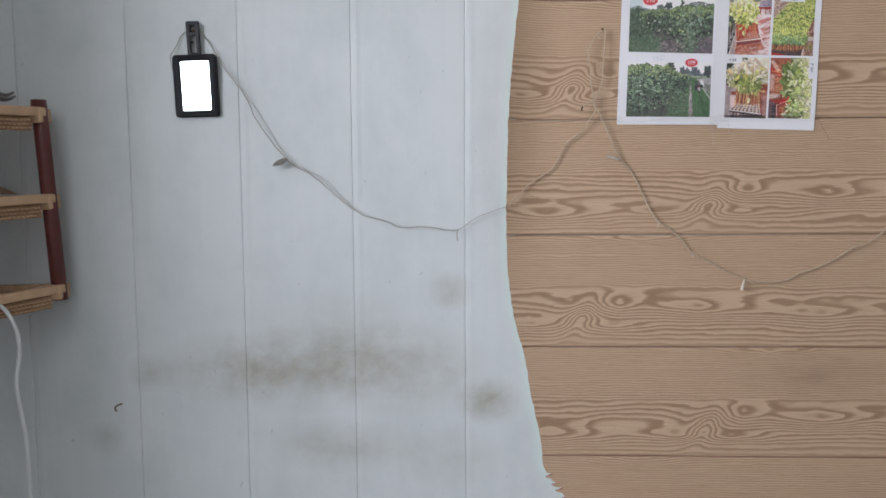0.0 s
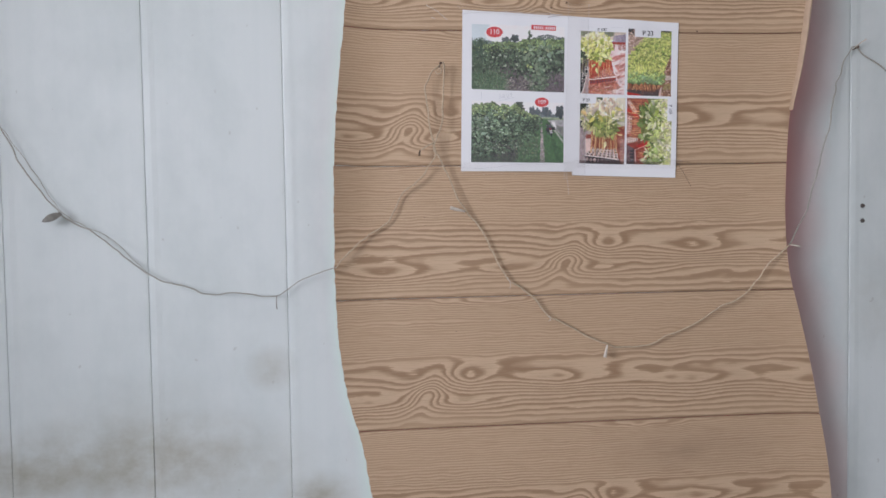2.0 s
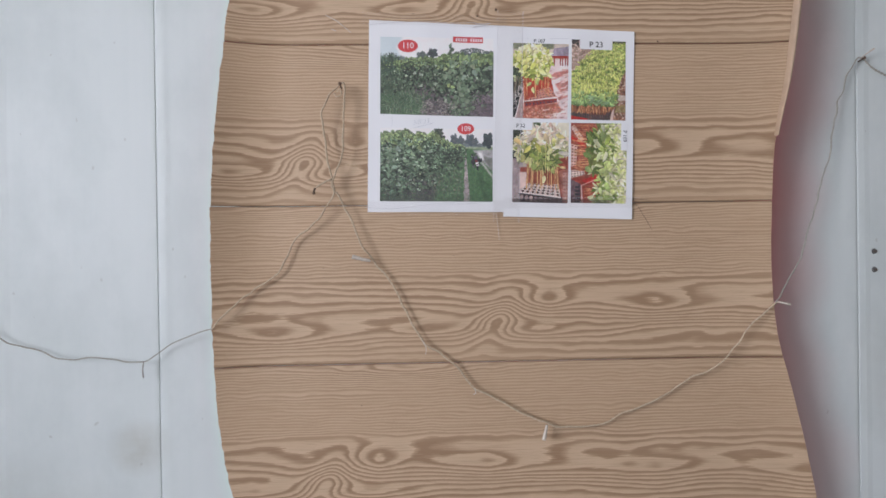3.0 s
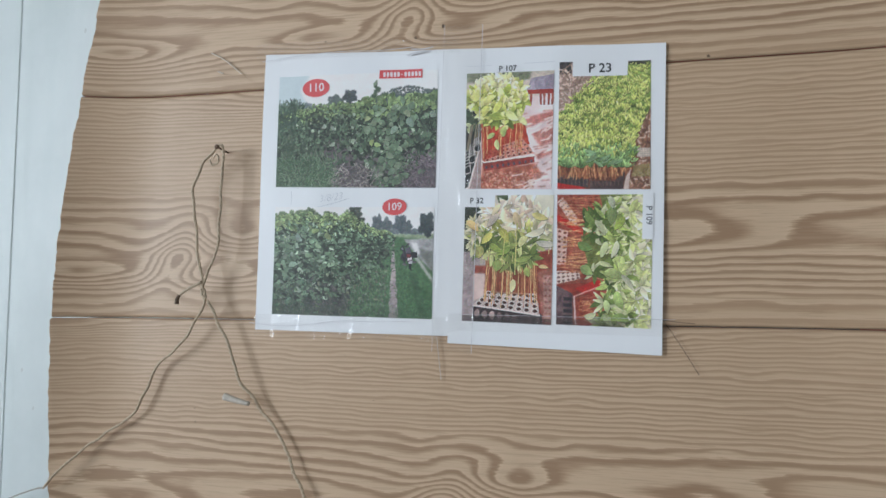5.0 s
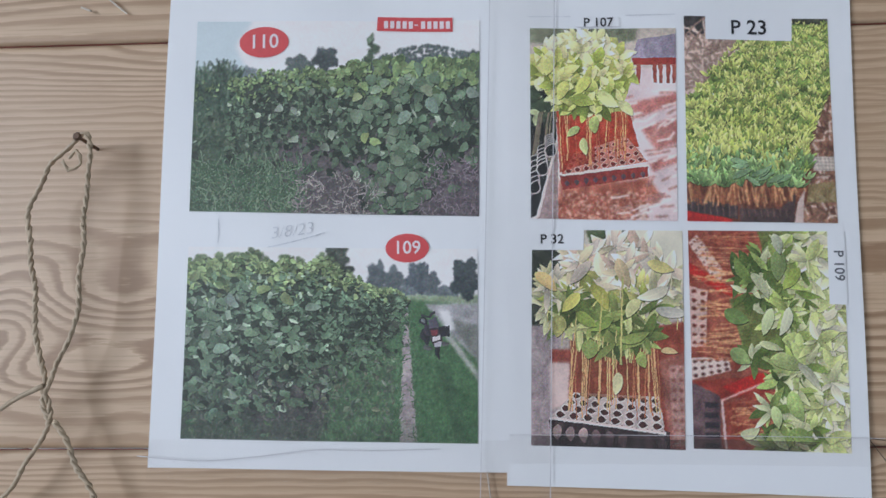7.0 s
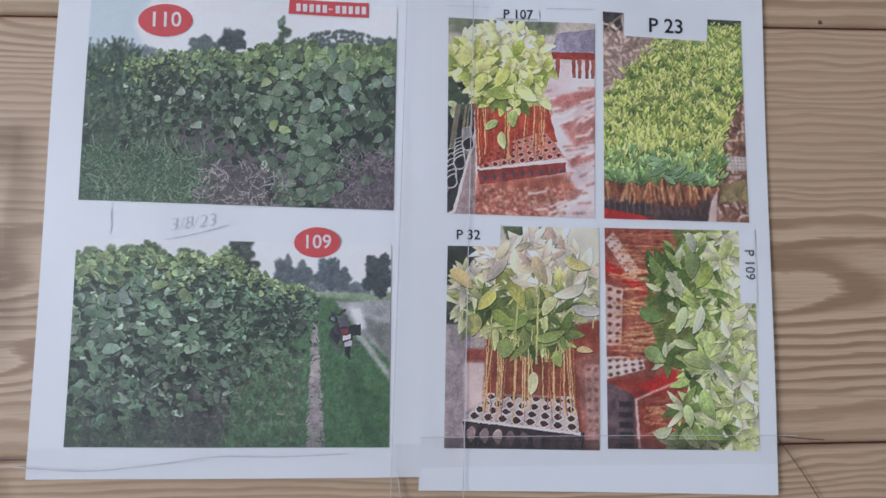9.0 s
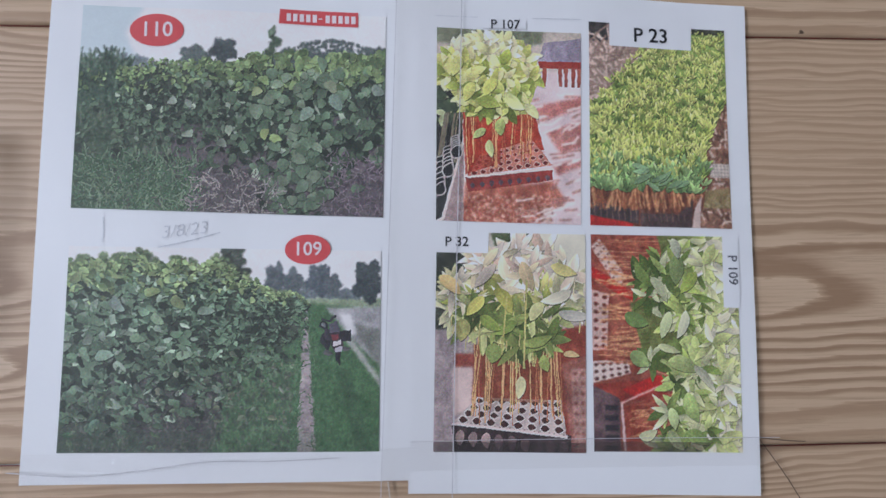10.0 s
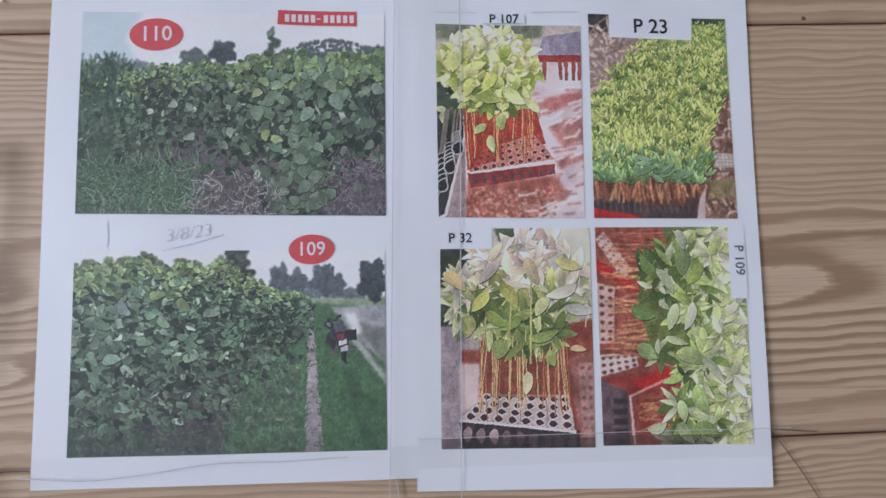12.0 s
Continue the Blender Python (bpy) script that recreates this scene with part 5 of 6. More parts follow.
def lettering(text, x, z, size, base, mat, parent, turn=0.0, slant=0.0, align="CENTER", wide=1.0, name="lettering", weight=0.012):
    """Flat printed letters on a sheet, in the built-in font."""
    cu = bpy.data.curves.new(name, "FONT")
    cu.body, cu.size, cu.align_x, cu.align_y, cu.shear = text, size, align, "CENTER", slant
    cu.resolution_u, cu.offset = 3, weight * size
    tmp = new("tmp_text", cu)
    me = bpy.data.meshes.new_from_object(tmp)
    bpy.data.objects.remove(tmp)
    bpy.data.curves.remove(cu)
    m = pose(x, 0, z, 90, 0, 0) @ pose(0, 0, 0, 0, 0, turn) @ Matrix.Diagonal((wide, 1, 1, 1))
    me.transform(m)
    for v in me.vertices:
        v.co.y = float(sheet_face(v.co.x, v.co.z, base))
    me.materials.clear()
    me.materials.append(mat)
    ob = new(name, me)
    ob.parent = parent
    return ob


def oval(x, z, rx, rz, base, mat, parent):
    bm = bmesh.new()
    ring = [bm.verts.new((x + rx * math.cos(a), float(sheet_face(x + rx * math.cos(a), z + rz * math.sin(a), base)), z + rz * math.sin(a))) for a in (2 * math.pi * k / 40 for k in range(40))]
    bm.faces.new(ring)
    return part("label", bm, mat, parent, "red oval printed label")


def pencil_line(pts, base, parent, w=0.0004, mat=None, name="pencil_mark"):
    bm = bmesh.new()
    q = smooth_path([(x, 0, z) for x, z in pts], 0.002)
    prev = None
    for i, c in enumerate(q):
        d = (q[min(i + 1, len(q) - 1)] - q[max(i - 1, 0)]).normalized()
        s = Vector((-d.z, 0, d.x)) * w * (0.7 + 0.5 * abs(noise.noise((c.x * 300, c.z * 300, 1))))
        pair = []
        for k in (-1, 1):
            v = c + s * k
            pair.append(bm.verts.new((v.x, float(sheet_face(v.x, v.z, base)), v.z)))
        if prev:
            bm.faces.new((prev[0], prev[1], pair[1], pair[0]))
        prev = pair
    return part(name, bm, mat or M_PENCIL, parent)


def paper_sheets():
    # left-hand sheet: two field photographs
    a = thing("photo_sheet", "white paper sheet with two field photographs taped to wood panels", "paper sheet", "pinned photo sheets")
    on_sheet("paper", ((0.4302, 1.8905), (0.6500, 1.8805), (0.6420, 1.5842), (0.4234, 1.5870)), 60, 44, -0.0020, (M_PAPER,), (), a, "white copier paper", 0.0003)
    b = -0.0025
    photo(photo_field_rows(), ((0.4478, 1.8640), (0.6270, 1.8600), (0.6247, 1.7360), (0.4457, 1.7420)), b, a, "printed photo of a leafy field")
    photo(photo_field_path(), ((0.4455, 1.7200), (0.6235, 1.7160), (0.6220, 1.6010), (0.4430, 1.6040)), b, a, "printed photo of a field path with a motorcycle")
    c = b - 0.0004
    oval(0.4908, 1.8492, 0.0158, 0.0100, c, M_LABEL, a)
    lettering("110", 0.4908, 1.8492, 0.0128, c - 0.0003, M_LABEL_TEXT, a)
    oval(0.5808, 1.7172, 0.0133, 0.0088, c, M_LABEL, a)
    lettering("109", 0.5808, 1.7172, 0.0112, c - 0.0003, M_LABEL_TEXT, a)
    on_sheet("label", ((0.5628, 1.8642), (0.6100, 1.8622), (0.6100, 1.8530), (0.5622, 1.8552)), 6, 16, c, (M_LABEL,), (), a, "red printed strip label")
    # a number that is given as plain bars
    for i in range(11):
        if i != 5:
            x = 0.5668 + i * 0.0039
            z = 1.8590 - 0.0016 * i / 10
            on_sheet("bar", ((x, z + 0.0024), (x + 0.0026, z + 0.0024), (x + 0.0026, z - 0.0024), (x, z - 0.0024)), 2, 3, c - 0.0003, (M_LABEL_TEXT,), (), a)
    x, z = 0.5860, 1.8582
    on_sheet("bar", ((x, z + 0.0004), (x + 0.0022, z + 0.0004), (x + 0.0022, z - 0.0004), (x, z - 0.0004)), 2, 3, c - 0.0003, (M_LABEL_TEXT,), (), a)
    lettering("3/8/23", 0.5095, 1.7287, 0.0105, b, M_PENCIL, a, 7, 0.25, wide=1.0, name="handwriting", weight=-0.014)
    pencil_line(((0.4935, 1.7185), (0.512, 1.7225), (0.530, 1.7275)), b, a)
    pencil_line(((0.4640, 1.737), (0.4645, 1.728), (0.4638, 1.722)), b, a, 0.0003)

    # right-hand sheet, overlapping the first: four seedling photographs
    r = thing("photo_sheet", "white paper sheet with four seedling photographs taped to wood panels", "paper sheet", "pinned photo sheets")
    on_sheet("paper", ((0.6458, 1.8800), (0.8535, 1.8705), (0.8452, 1.5702), (0.6385, 1.5772)), 60, 44, -0.0034, (M_PAPER,), (), r, "white copier paper", 0.0003)
    b = -0.0039
    photo(photo_tray_on_terrace(), ((0.6580, 1.8530), (0.7468, 1.8500), (0.7432, 1.7308), (0.6560, 1.7340)), b, r, "printed photo of yellow-green seedlings in a tray")
    photo(photo_seedling_carpet(), ((0.7520, 1.8578), (0.8392, 1.8542), (0.8370, 1.7282), (0.7490, 1.7308)), b, r, "printed photo of a green carpet of seedlings")
    photo(photo_tall_seedlings(), ((0.6565, 1.7270), (0.7457, 1.7250), (0.7422, 1.5970), (0.6530, 1.6000)), b, r, "printed photo of tall seedlings in a grey tray")
    photo(photo_seedlings_sideways(), ((0.7490, 1.7252), (0.8390, 1.7232), (0.8355, 1.5952), (0.7470, 1.5978)), b, r, "printed photo of seedlings lying sideways")
    c = b - 0.0004
    for q in (((0.7650, 1.8595), (0.8180, 1.8575), (0.8170, 1.8408), (0.7645, 1.8425)), ((0.6550, 1.7285), (0.6874, 1.7275), (0.6868, 1.7142), (0.6545, 1.7150)),
              ((0.8300, 1.7245), (0.8400, 1.7240), (0.8388, 1.6800), (0.8285, 1.6805)), ((0.6860, 1.8590), (0.7130, 1.8585), (0.7130, 1.8525), (0.6860, 1.8530))):
        on_sheet("label", q, 8, 10, c, (M_PAPER,), (), r, "white printed caption label")
    d = c - 0.0003
    lettering("P 107", 0.7000, 1.8552, 0.0080, d, M_INK, r, -1)
    lettering("P 23", 0.7912, 1.8492, 0.0128, d, M_INK, r, -1)
    lettering("P 32", 0.6682, 1.7210, 0.0080, d, M_INK, r, -1)
    lettering("P 109", 0.8352, 1.7030, 0.0080, d, M_INK_GREY, r, -91)
    for q in (((0.657, 1.8605), (0.683, 1.8600)), ((0.717, 1.8595), (0.747, 1.8590))):
        pencil_line(q, b, r, 0.00025)


def sticky_tape():
    def strip(corners, base, label):
        t = thing("sticky_tape", label, "tape", "tape strips")
        film = on_sheet("film", corners, 30, 12, base, (M_TAPE,), (), t)
        film.visible_shadow = False
        return t
    t = strip(((0.6345, 1.905), (0.6745, 1.9035), (0.6628, 1.567), (0.6225, 1.569)), -0.0050, "clear sticky tape strip joining two paper sheets")
    pencil_line(((0.6745, 1.9035), (0.669, 1.74), (0.6632, 1.567)), -0.0054, t, 0.00035, M_TAPE_EDGE, "tape_edge")
    pencil_line(((0.6345, 1.905), (0.629, 1.74), (0.6228, 1.569)), -0.0054, t, 0.00022, M_TAPE_EDGE, "tape_edge")
    t = strip(((0.424, 1.604), (0.640, 1.603), (0.640, 1.578), (0.424, 1.579)), -0.0046, "clear sticky tape along a paper sheet's lower edge")
    pencil_line(((0.418, 1.5945), (0.455, 1.5915), (0.49, 1.594), (0.525, 1.598), (0.56, 1.5975), (0.60, 1.5985)), -0.0050, t, 0.00032, M_TAPE_EDGE, "tape_edge")
    t = strip(((0.420, 1.903), (0.650, 1.893), (0.650, 1.876), (0.420, 1.884)), -0.0046, "clear sticky tape along a paper sheet's upper edge")
    pencil_line(((0.428, 1.8815), (0.47, 1.8855), (0.52, 1.8865), (0.56, 1.885), (0.60, 1.8855)), -0.0050, t, 0.00035, M_TAPE_EDGE, "tape_edge")
    # where the tape has rucked up and gathered dust
    pencil_line(((0.598, 1.8835), (0.612, 1.8825), (0.622, 1.8838)), -0.0050, t, 0.0008, M_TAPE_EDGE, "tape_edge")
    pencil_line(((0.594, 1.8775), (0.606, 1.8795), (0.616, 1.8802)), -0.0050, t, 0.0010, M_TAPE_EDGE, "tape_edge")
    t = strip(((0.640, 1.607), (0.858, 1.6045), (0.858, 1.588), (0.640, 1.590)), -0.0056, "clear sticky tape across a paper sheet's lower part")
    pencil_line(((0.640, 1.6065), (0.75, 1.6055), (0.857, 1.604)), -0.0060, t, 0.0002, M_TAPE_EDGE, "tape_edge")


paper_sheets()
sticky_tape()


# ---- twine, nails and stalks ----
def nail(x, z, y0, out, tilt, label):
    t = thing("nail", label, "nail", "wall nails")
    bm = bmesh.new()
    a, b = Vector((x, y0, z)), Vector((x + tilt * 0.4, y0 - out, z + tilt))
    add_tube(bm, [a, a.lerp(b, 0.5), b], 0.0011, 8)
    part("shank", bm, M_RUST, t)
    bm = bmesh.new()
    w = (b - a).normalized()
    add_tube(bm, [b - w * 0.0002, b + w * 0.0005, b + w * 0.0012], lambda s: 0.0028 - 0.001 * s, 10)
    part("head", bm, M_RUST, t)


def stalk(parent, pts, r0, r1, mat, name="stalk", label=""):
    bm = bmesh.new()
    add_tube(bm, smooth_path(pts, 0.003), lambda s: r0 + (r1 - r0) * s, 6)
    return part(name, bm, mat, parent, label, True)


def dry_leaf(parent, a, b, width):
    """A shrivelled leaf scrap between two places."""
    a, b = Vector(a), Vector(b)
    bm = bmesh.new()
    w = (b - a)
    s = Vector((-w.z, 0, w.x)).normalized()
    rows = []
    for i in range(9):
        t = i / 8
        k = width * math.sin(math.pi * (0.08 + 0.9 * t)) ** 0.8
        c = a + w * t + Vector((0, -0.003 * math.sin(4 * t), 0))
        rows.append([bm.verts.new(c + s * k * j + Vector((0, -0.35 * k * (1 - abs(j)), 0))) for j in (-1, 0, 1)])
    for p, q in zip(rows, rows[1:]):
        for j in (0, 1):
            bm.faces.new((p[j], p[j + 1], q[j + 1], q[j]))
    bmesh.ops.solidify(bm, geom=bm.faces[:], thickness=0.0006)
    part("leaf_scrap", bm, M_LEAF, parent, "curled grey dry leaf", True)


def twine_garland():
    g = thing("twine_garland", "thin jute twine strung across the wall with dry stalks", "string")
    w, f = -0.003, -0.010
    # from behind the mirror down across the white panels and up to the nail
    run = [(-0.553, w, 1.715), (-0.554, -0.006, 1.744), (-0.531, 0.0005, 1.790), (-0.502, 0.0030, 1.802), (-0.477, 0.0005, 1.779), (-0.447, -0.012, 1.736), (-0.399, f, 1.663), (-0.356, f, 1.585),
           (-0.302, f, 1.516), (-0.239, f, 1.475), (-0.154, f, 1.403), (-0.089, f, 1.382), (-0.057, f, 1.364), (-0.006, f, 1.365), (0.031, f, 1.361), (0.075, f, 1.358), (0.120, f, 1.386),
           (0.186, -0.030, 1.410)]
    rise = [(0.186, -0.030, 1.410), (0.207, -0.024, 1.435), (0.244, f, 1.466), (0.280, f, 1.488), (0.295, f, 1.512), (0.312, f, 1.545), (0.345, -0.016, 1.575), (0.366, -0.018, 1.603), (0.375, -0.02, 1.620), (0.370, -0.02, 1.638)]
    part("string", twine(run, 0.0010, rng=random.Random(1)), M_TWINE_GREY, g, "", True)
    part("string", twine(rise, 0.0015, rng=random.Random(12)), M_TWINE, g, "", True)
    second = [(-0.447, -0.010, 1.738), (-0.395, -0.016, 1.668), (-0.345, -0.019, 1.597), (-0.300, -0.016, 1.520), (-0.225, -0.019, 1.476), (-0.150, -0.016, 1.405)]
    part("string", twine(second, 0.0005, rng=random.Random(9)), M_TWINE_GREY, g, "", True)
    loop = [(0.370, -0.02, 1.638), (0.362, -0.02, 1.672), (0.359, -0.021, 1.715), (0.359, -0.021, 1.744), (0.367, -0.021, 1.768), (0.378, -0.022, 1.780), (0.388, -0.022, 1.786), (0.391, -0.021, 1.760),
            (0.389, -0.02, 1.720), (0.386, -0.02, 1.677), (0.379, -0.02, 1.651), (0.371, -0.021, 1.632), (0.376, -0.021, 1.618)]
    part("string", twine(loop, 0.00140, rng=random.Random(2)), M_TWINE, g, "", True)
    part("string", twine([(0.377, -0.022, 1.773), (0.382, -0.024, 1.779), (0.386, -0.022, 1.772), (0.380, -0.021, 1.768), (0.377, -0.022, 1.773)], 0.001, rng=random.Random(3)), M_TWINE, g, "", True)
    right = [(0.376, -0.021, 1.618), (0.385, -0.018, 1.600), (0.398, -0.016, 1.580), (0.408, -0.016, 1.552), (0.418, -0.016, 1.531), (0.430, f, 1.510), (0.459, f, 1.476), (0.480, f, 1.433),
             (0.507, f, 1.384), (0.535, f, 1.361), (0.562, f, 1.338), (0.590, f, 1.306), (0.635, f, 1.282), (0.702, f, 1.248), (0.736, f, 1.242), (0.790, f, 1.245), (0.828, f, 1.263), (0.878, f, 1.281),
             (0.921, f, 1.306), (0.980, -0.016, 1.340), (1.025, -0.020, 1.392), (1.068, -0.025, 1.436)]
    part("string", twine(right, 0.0014, rng=random.Random(5)), M_TWINE, g, "", True)
    far = [(1.068, -0.025, 1.436), (1.098, -0.005, 1.466), (1.130, 0.015, 1.505), (1.163, 0.035, 1.566), (1.196, 0.05, 1.650), (1.226, 0.06, 1.765), (1.255, 0.064, 1.830), (1.270, 0.066, 1.846), (1.296, 0.066, 1.825),
           (1.335, 0.066, 1.803), (1.40, 0.066, 1.76), (1.52, 0.066, 1.70), (1.66, 0.066, 1.66)]
    part("string", twine(far, 0.00120, rng=random.Random(6)), M_TWINE_GREY, g, "", True)
    # stalks and scraps left hanging on it
    stalk(g, [(0.370, -0.021, 1.638), (0.356, -0.024, 1.631), (0.344, -0.024, 1.623)], 0.0017, 0.0013, M_TWINE, label="stalk end bound with twine")
    stalk(g, [(0.345, -0.024, 1.624), (0.343, -0.025, 1.619), (0.343, -0.025, 1.614)], 0.0016, 0.0024, M_DARK, "bud", "dark dry bud")
    stalk(g, [(0.428, -0.018, 1.510), (0.415, -0.02, 1.513), (0.400, -0.021, 1.517)], 0.0022, 0.0040, M_STALK, label="pale cut stalk")
    stalk(g, [(0.702, -0.016, 1.247), (0.699, -0.018, 1.236), (0.696, -0.019, 1.224)], 0.0020, 0.0034, M_STALK, label="pale cut stalk")
    stalk(g, [(0.507, -0.016, 1.384), (0.513, -0.017, 1.372), (0.512, -0.017, 1.362)], 0.0008, 0.0006, M_STALK)
    stalk(g, [(0.588, -0.016, 1.308), (0.590, -0.018, 1.300), (0.586, -0.018, 1.298)], 0.0008, 0.0008, M_STALK)
    stalk(g, [(1.068, -0.028, 1.436), (1.078, -0.03, 1.434), (1.087, -0.03, 1.432)], 0.0014, 0.0022, M_STALK, label="pale cut stalk")
    stalk(g, [(0.075, -0.014, 1.358), (0.074, -0.015, 1.346), (0.075, -0.015, 1.334)], 0.0009, 0.0012, M_LEAF)
    dry_leaf(g, (-0.297, -0.018, 1.516), (-0.332, -0.02, 1.502), 0.0065)
    stalk(g, [(1.270, 0.064, 1.846), (1.276, 0.056, 1.852), (1.284, 0.05, 1.858)], 0.0009, 0.0015, M_STALK)


nail(0.3845, 1.783, 0.0, 0.024, 0.002, "rusty nail driven into the wood panels holding twine")
nail(-0.501, 1.798, WALL, 0.016, 0.001, "rusty nail in white wall panel holding a mirror")
nail(1.272, 1.842, RECESS, 0.016, 0.003, "rusty nail in white wall panel holding twine")
twine_garland()


# ---- hand mirror hung on the white panels ----
def rounded_rect(bm, w, h, r, y, n=5):
    out = []
    for cx, cz, a0 in ((w / 2 - r, h / 2 - r, 0), (-w / 2 + r, h / 2 - r, 90), (-w / 2 + r, -h / 2 + r, 180), (w / 2 - r, -h / 2 + r, 270)):
        for k in range(n + 1):
            a = radians(a0 + 90 * k / n)
            out.append(bm.verts.new((cx + r * math.cos(a), y, cz + r * math.sin(a))))
    return out


def skin(bm, loops, close=True):
    for a, b in zip(loops, loops[1:]):
        for k in range(len(a)):
            bm.faces.new((a[k], a[(k + 1) % len(a)], b[(k + 1) % len(b)], b[k]))
    if close:
        bm.faces.new(loops[0])


def hand_mirror():
    t = thing("hand_mirror", "small rectangular mirror in a black plastic frame hung by its handle", "mirror", at=pose(-0.5015, WALL - 0.002, 1.679, 0, -1.0, 0) @ pose(0, 0, 0, 2.5, 0, -1.4))
    bm = bmesh.new()
    w, h = 0.099, 0.135
    loops = [rounded_rect(bm, w - 0.004, h - 0.004, 0.006, -0.001), rounded_rect(bm, w, h, 0.008, -0.004), rounded_rect(bm, w, h, 0.008, -0.010), rounded_rect(bm, w - 0.006, h - 0.006, 0.007, -0.0135),
             rounded_rect(bm, w - 0.012, h - 0.012, 0.006, -0.0125), rounded_rect(bm, w - 0.016, h - 0.016, 0.006, -0.0135), rounded_rect(bm, w - 0.026, h - 0.020, 0.005, -0.0125), rounded_rect(bm, w - 0.036, h - 0.029, 0.003, -0.0085)]
    skin(bm, loops)
    part("frame", bm, M_BLACK, t)
    bm = bmesh.new()
    lo = [rounded_rect(bm, w - 0.034, h - 0.027, 0.003, -0.0070), rounded_rect(bm, w - 0.0352, h - 0.0282, 0.003, -0.0090)]
    skin(bm, lo)
    bm.faces.new(lo[-1][::-1])
    part("mirror_glass", bm, M_MIRROR, t, "clear silvered mirror glass")
    # handle: two rails, a round hanging hole above and a slot below
    bm = bmesh.new()
    z0 = h / 2 - 0.004
    add_box(bm, -0.0145, -0.0062, -0.009, -0.002, z0, z0 + 0.072, 0.0015)
    add_box(bm, 0.0062, 0.0145, -0.009, -0.002, z0, z0 + 0.072, 0.0015)
    add_box(bm, -0.0145, 0.0145, -0.0095, -0.002, z0 + 0.067, z0 + 0.075, 0.002)
    add_box(bm, -0.0140, 0.0140, -0.0088, -0.002, z0 + 0.044, z0 + 0.052, 0.0012)
    add_box(bm, -0.0140, 0.0140, -0.0088, -0.002, z0 + 0.001, z0 + 0.008, 0.0012)
    add_box(bm, -0.0064, -0.0005, -0.0084, -0.0025, z0 + 0.029, z0 + 0.033, 0.001)
    add_tube(bm, [Vector((0.0068 * math.cos(a), -0.0055, z0 + 0.0595 + 0.0068 * math.sin(a))) for a in (2 * math.pi * k / 24 for k in range(25))], 0.0028, 6)
    for sx in (-1, 1):
        add_box(bm, sx * 0.0055 - 0.002, sx * 0.0055 + 0.002, -0.0088, -0.002, z0 + 0.062, z0 + 0.069, 0.001, pose(0, 0, 0))
    part("handle", bm, M_BLACK, t)


hand_mirror()


# ---- corner shelf, cord and small fittings ----
def corner_shelf():
    t = thing("corner_shelf", "three-tier corner shelf of pale woven cane with red posts", "shelf", at=pose(-0.812, -0.026, 1.220, 3, -1.6, 0))
    depth, lean = 0.17, 1.9
    bm = bmesh.new()
    add_tube(bm, [Vector((0, -0.012, z)) for z in (-0.012, 0.14, 0.30, 0.425)], 0.0155, 14)
    part("post", bm, M_REDWOOD, t, "dark red lacquered round post", True)
    bm = bmesh.new()
    add_tube(bm, [Vector((-depth, -depth * lean, z)) for z in (-0.012, 0.14, 0.30, 0.425)], 0.0155, 14)
    part("post", bm, M_REDWOOD, t, "dark red lacquered round post", True)
    way = Vector((-depth, -depth * lean, 0))
    turn = math.degrees(math.atan2(-lean, -1)) + 180
    length = way.length
    for z in (0.0, 0.20, 0.385):
        # pale front rail with a clasp round the post, a woven band under it, and the tray behind
        front = pose(0, -0.024, z, 0, 0, turn) @ pose(-length, 0, 0)
        part("rail", box(0, length + 0.016, -0.012, 0.012, 0.004, 0.024, 0.004), M_CANE, t, m=front)
        part("clasp", box(-0.020, 0.0125, -0.032, 0.010, -0.010, 0.023, 0.004), M_CANE, t, m=pose(0, 0, z))
        band = part("woven_band", box(0.0, length - 0.014, -0.004, 0.006, -0.026, 0.002, 0.002), M_CANE_DARK, t, "woven cane band under the rail", m=front)
        bm = bmesh.new()
        k = 0
        for row, dz in ((0, -0.005), (1, -0.013), (2, -0.021)):
            x = 0.006 + 0.004 * (row % 2)
            while x < length - 0.02:
                add_tube(bm, [Vector((x, -0.005, dz)), Vector((x + 0.003, -0.0078, dz + 0.0006)), Vector((x + 0.006, -0.005, dz))], 0.0024, 5)
                x += 0.0088
                k += 1
        ob = part("weave", bm, M_CANE, band, m=pose(0, 0, 0), smooth=True)
        tagged(ob, kind="stuff")
        bm = bmesh.new()
        quad = [(-0.01, -0.022, 0), (-depth, -depth * lean - 0.01, 0), (-depth, 0.006, 0), (-0.01, 0.006, 0)]
        lo, hi = ([bm.verts.new((x, y, z + dz)) for x, y, _ in quad] for dz in (0.0, 0.006))
        bm.faces.new(lo)
        bm.faces.new(hi[::-1])
        for i in range(4):
            bm.faces.new((lo[i], hi[i], hi[(i + 1) % 4], lo[(i + 1) % 4]))
        part("tray", bm, M_CANE_DARK, t, "woven cane tray")
        part("back_rail", box(-depth, 0, -0.004, 0.008, z + 0.006, z + 0.022, 0.003), M_CANE, t)


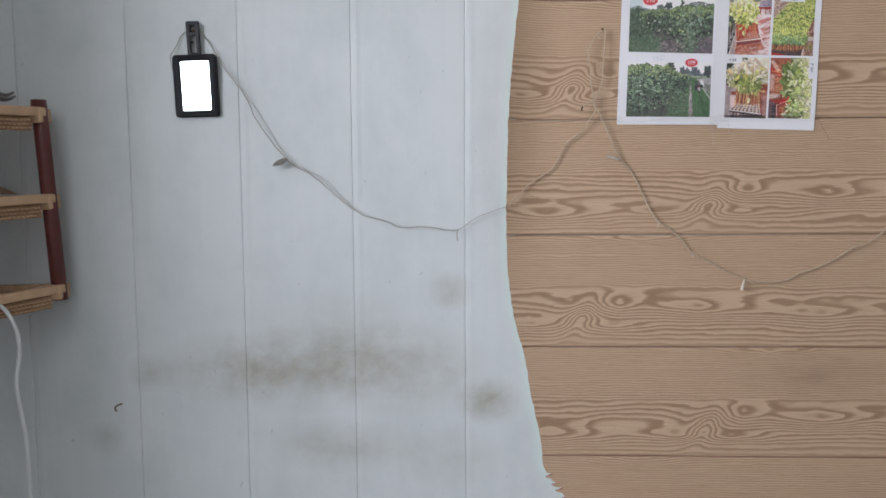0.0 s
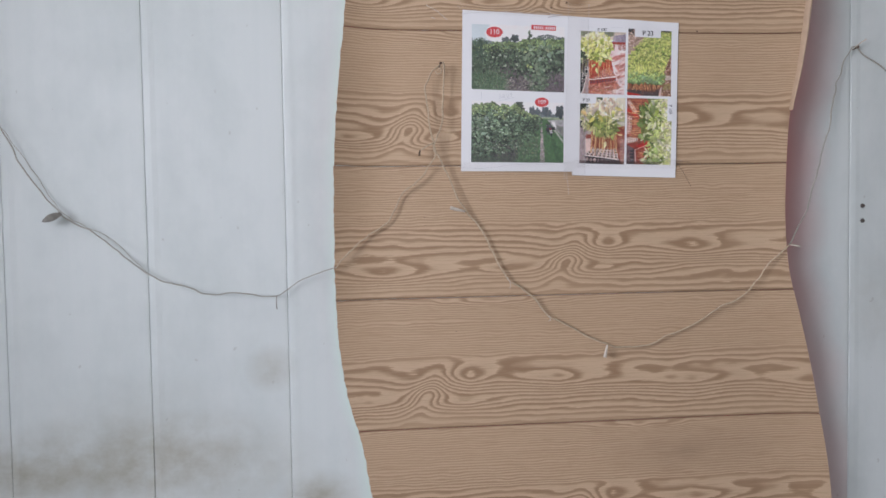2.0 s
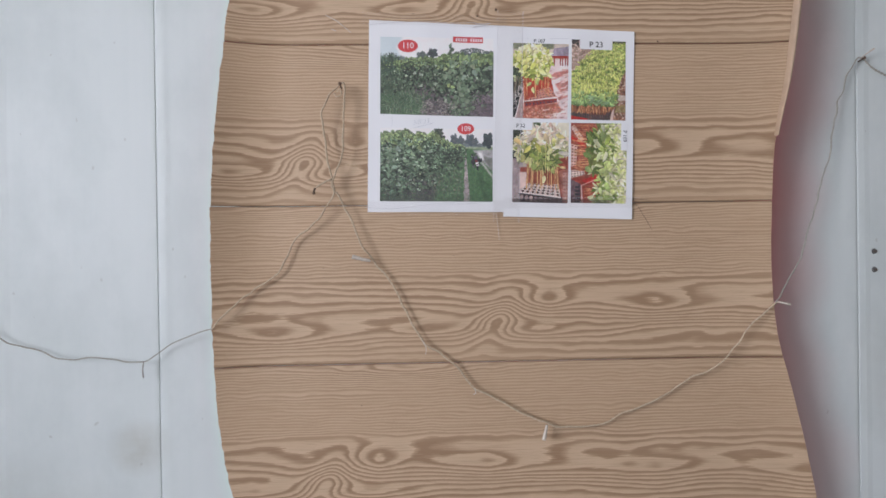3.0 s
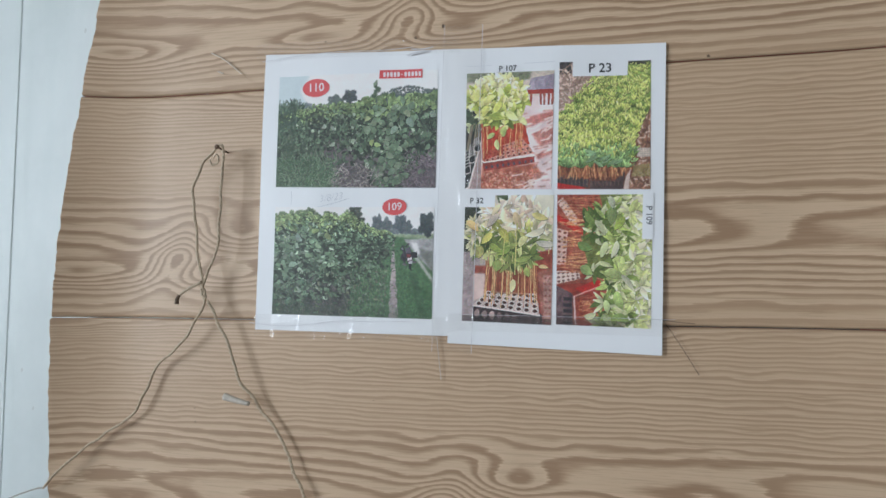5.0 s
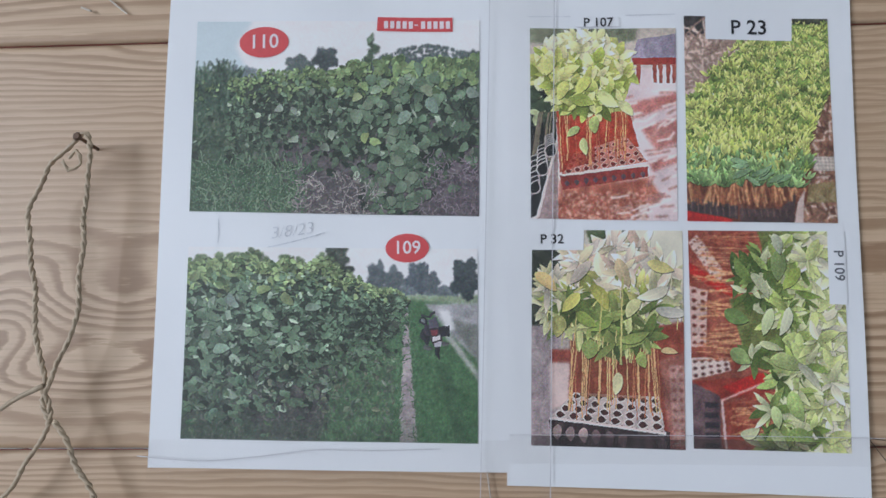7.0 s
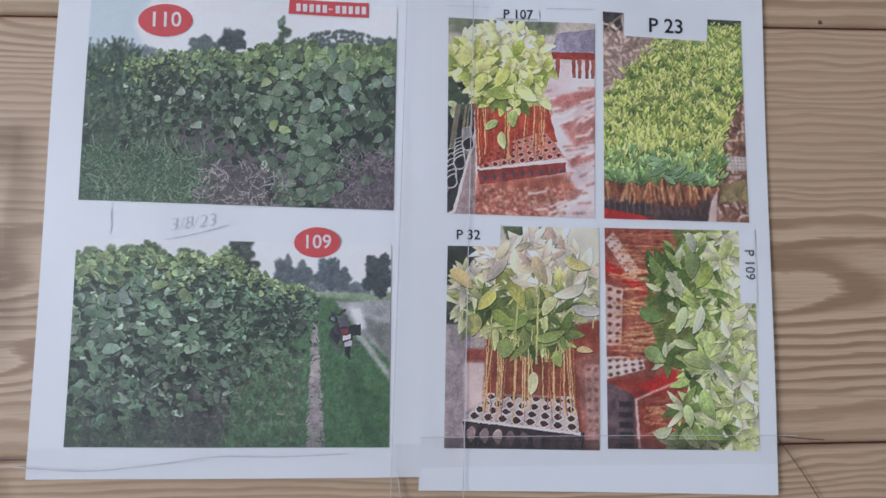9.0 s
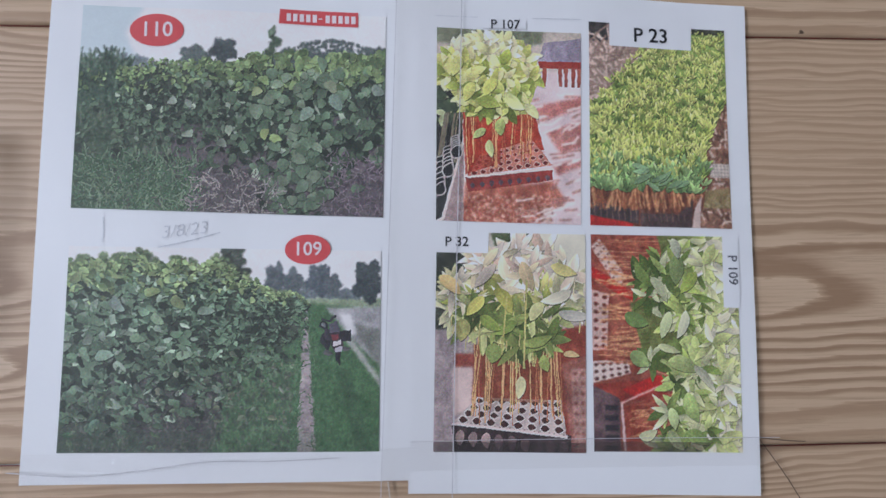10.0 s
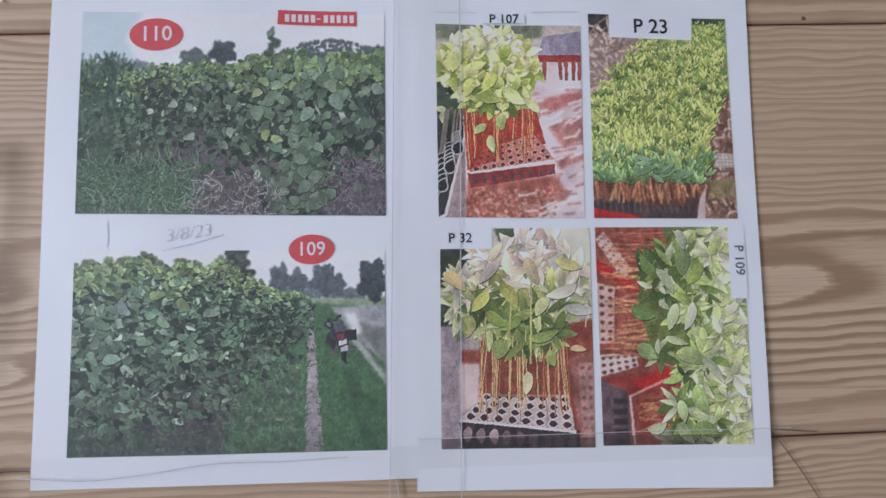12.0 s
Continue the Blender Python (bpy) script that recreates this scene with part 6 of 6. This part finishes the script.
def bangle_and_papers():
    t = thing("bangle", "small dark bangle lying on the top shelf tier", "bangle")
    for k, r in enumerate((0.019, 0.016)):
        bm = bmesh.new()
        add_tube(bm, [Vector((-0.905 + r * math.cos(a), -0.05 + r * math.sin(a), 1.651 + 0.008 * k + 0.004 * math.sin(2 * a))) for a in (2 * math.pi * i / 24 for i in range(25))], 0.003, 6)
        part("ring", bm, M_STEEL, t, smooth=True)
    c = thing("folded_cloth", "crumpled brown cloth lying on the middle shelf tier", "cloth")
    u, v = np.meshgrid(np.linspace(0, 1, 26), np.linspace(0, 1, 16))
    hgt = 0.026 * np.sin(math.pi * u) ** 0.6 * np.sin(math.pi * v) ** 0.6 + 0.005 * np.sin(19 * u + 5 * v) * np.sin(math.pi * u) * np.sin(math.pi * v)
    co = np.stack([-1.03 + 0.14 * u, -0.13 + 0.09 * v, 1.442 + hgt], -1)
    ob = new("fold", grid_mesh("fold", co, (plain("brown_cloth", (0.22, 0.13, 0.09), 0.9, 0, 0.3, 60),)))
    ob.parent = c


def hanging_cord():
    t = thing("hanging_cord", "thin white plastic cord hanging down from the corner shelf", "cord")
    y = -0.16
    pts = [(-0.93, -0.14, 1.235), (-0.875, y, 1.222), (-0.853, y, 1.205), (-0.832, y, 1.165), (-0.827, y, 1.120), (-0.838, y, 1.05), (-0.830, y, 0.98), (-0.823, y, 0.92), (-0.822, y, 0.80), (-0.825, y, 0.70), (-0.84, y, 0.45), (-0.87, y, 0.1), (-0.89, y, 0.006)]
    bm = bmesh.new()
    add_tube(bm, smooth_path(pts, 0.012), 0.0042, 8)
    part("cord", bm, M_CORD, t, smooth=True)


def screws_and_marks():
    for z in (1.512, 1.480):
        t = thing("screw", "small grey screw head in a white wall panel", "screw", "wall screws")
        bm = bmesh.new()
        add_tube(bm, [Vector((1.297, RECESS + 0.001, z)), Vector((1.297, RECESS - 0.0015, z)), Vector((1.297, RECESS - 0.003, z))], lambda s: 0.0052 - 0.0016 * s, 14)
        part("head", bm, M_STEEL, t)
        part("slot", box(1.2935, 1.3005, RECESS - 0.0034, RECESS - 0.0026, z - 0.0006, z + 0.0006), M_DARK, t)
    h = thing("wall_hook", "small dark bent hook in a white wall panel", "hook")
    bm = bmesh.new()
    add_tube(bm, smooth_path([(-0.706, WALL, 0.956), (-0.708, -0.010, 0.957), (-0.7125, -0.013, 0.953), (-0.713, -0.012, 0.947), (-0.709, -0.012, 0.944)], 0.002), 0.0017, 7)
    part("wire", bm, M_DARK, h, smooth=True)
    rng = random.Random(8)
    # old nail holes, chips and threads on the boards
    for x, z, r in ((0.500, 1.901, 0.0022), (0.602, 1.897, 0.003), (0.632, 1.907, 0.0042), (0.352, 1.499, 0.0015), (0.353, 1.484, 0.0015), (0.559, 1.516, 0.0010), (0.892, 1.856, 0.0026),
                    (0.846, 1.603, 0.002), (0.70, 1.235, 0.0012), (0.41, 1.28, 0.0013), (0.885, 1.13, 0.0015), (0.30, 1.872, 0.0012)):
        r *= 0.7
        bm = bmesh.new()
        c = bm.verts.new((x, -0.0008, z))
        n = 11
        ring = [bm.verts.new((x + 1.4 * r * math.cos(6.283 * k / n) * rng.uniform(0.6, 1.2), 0.0004, z + r * math.sin(6.283 * k / n) * rng.uniform(0.6, 1.2))) for k in range(n)]
        for k in range(n):
            bm.faces.new((c, ring[k], ring[(k + 1) % n]))
        tagged(part("chip", bm, M_DARK), "small dark dent in the wood panel surface", "chip", "chips in the boards")
    for name, pts, r, mat, lab in (("splinter", [(0.847, -0.002, 1.603), (0.862, -0.004, 1.580), (0.878, -0.003, 1.553)], 0.0003, M_DARK, "thin dark splinter on the wood panels"),
                                   ("splinter", [(0.846, -0.003, 1.6035), (0.862, -0.0035, 1.6015), (0.875, -0.003, 1.6005)], 0.0003, M_DARK, "thin dark splinter on the wood panels"),
                                   ("thread", [(0.362, -0.002, 1.898), (0.380, -0.003, 1.888), (0.401, -0.002, 1.871)], 0.0006, M_STALK, "short pale thread stuck to wood panels"),
                                   ("thread", [(0.371, -0.002, 1.876), (0.378, -0.003, 1.873)], 0.0007, M_STALK, "short pale thread stuck to wood panels"),
                                   ("thread", [(0.627, -0.003, 1.585), (0.630, -0.004, 1.56), (0.632, -0.003, 1.540)], 0.0004, M_STALK, "thin pale thread below the paper sheets")):
        bm = bmesh.new()
        add_tube(bm, smooth_path(pts, 0.004), r, 5)
        tagged(part(name, bm, mat), lab, name)


corner_shelf()
bangle_and_papers()
hanging_cord()
screws_and_marks()
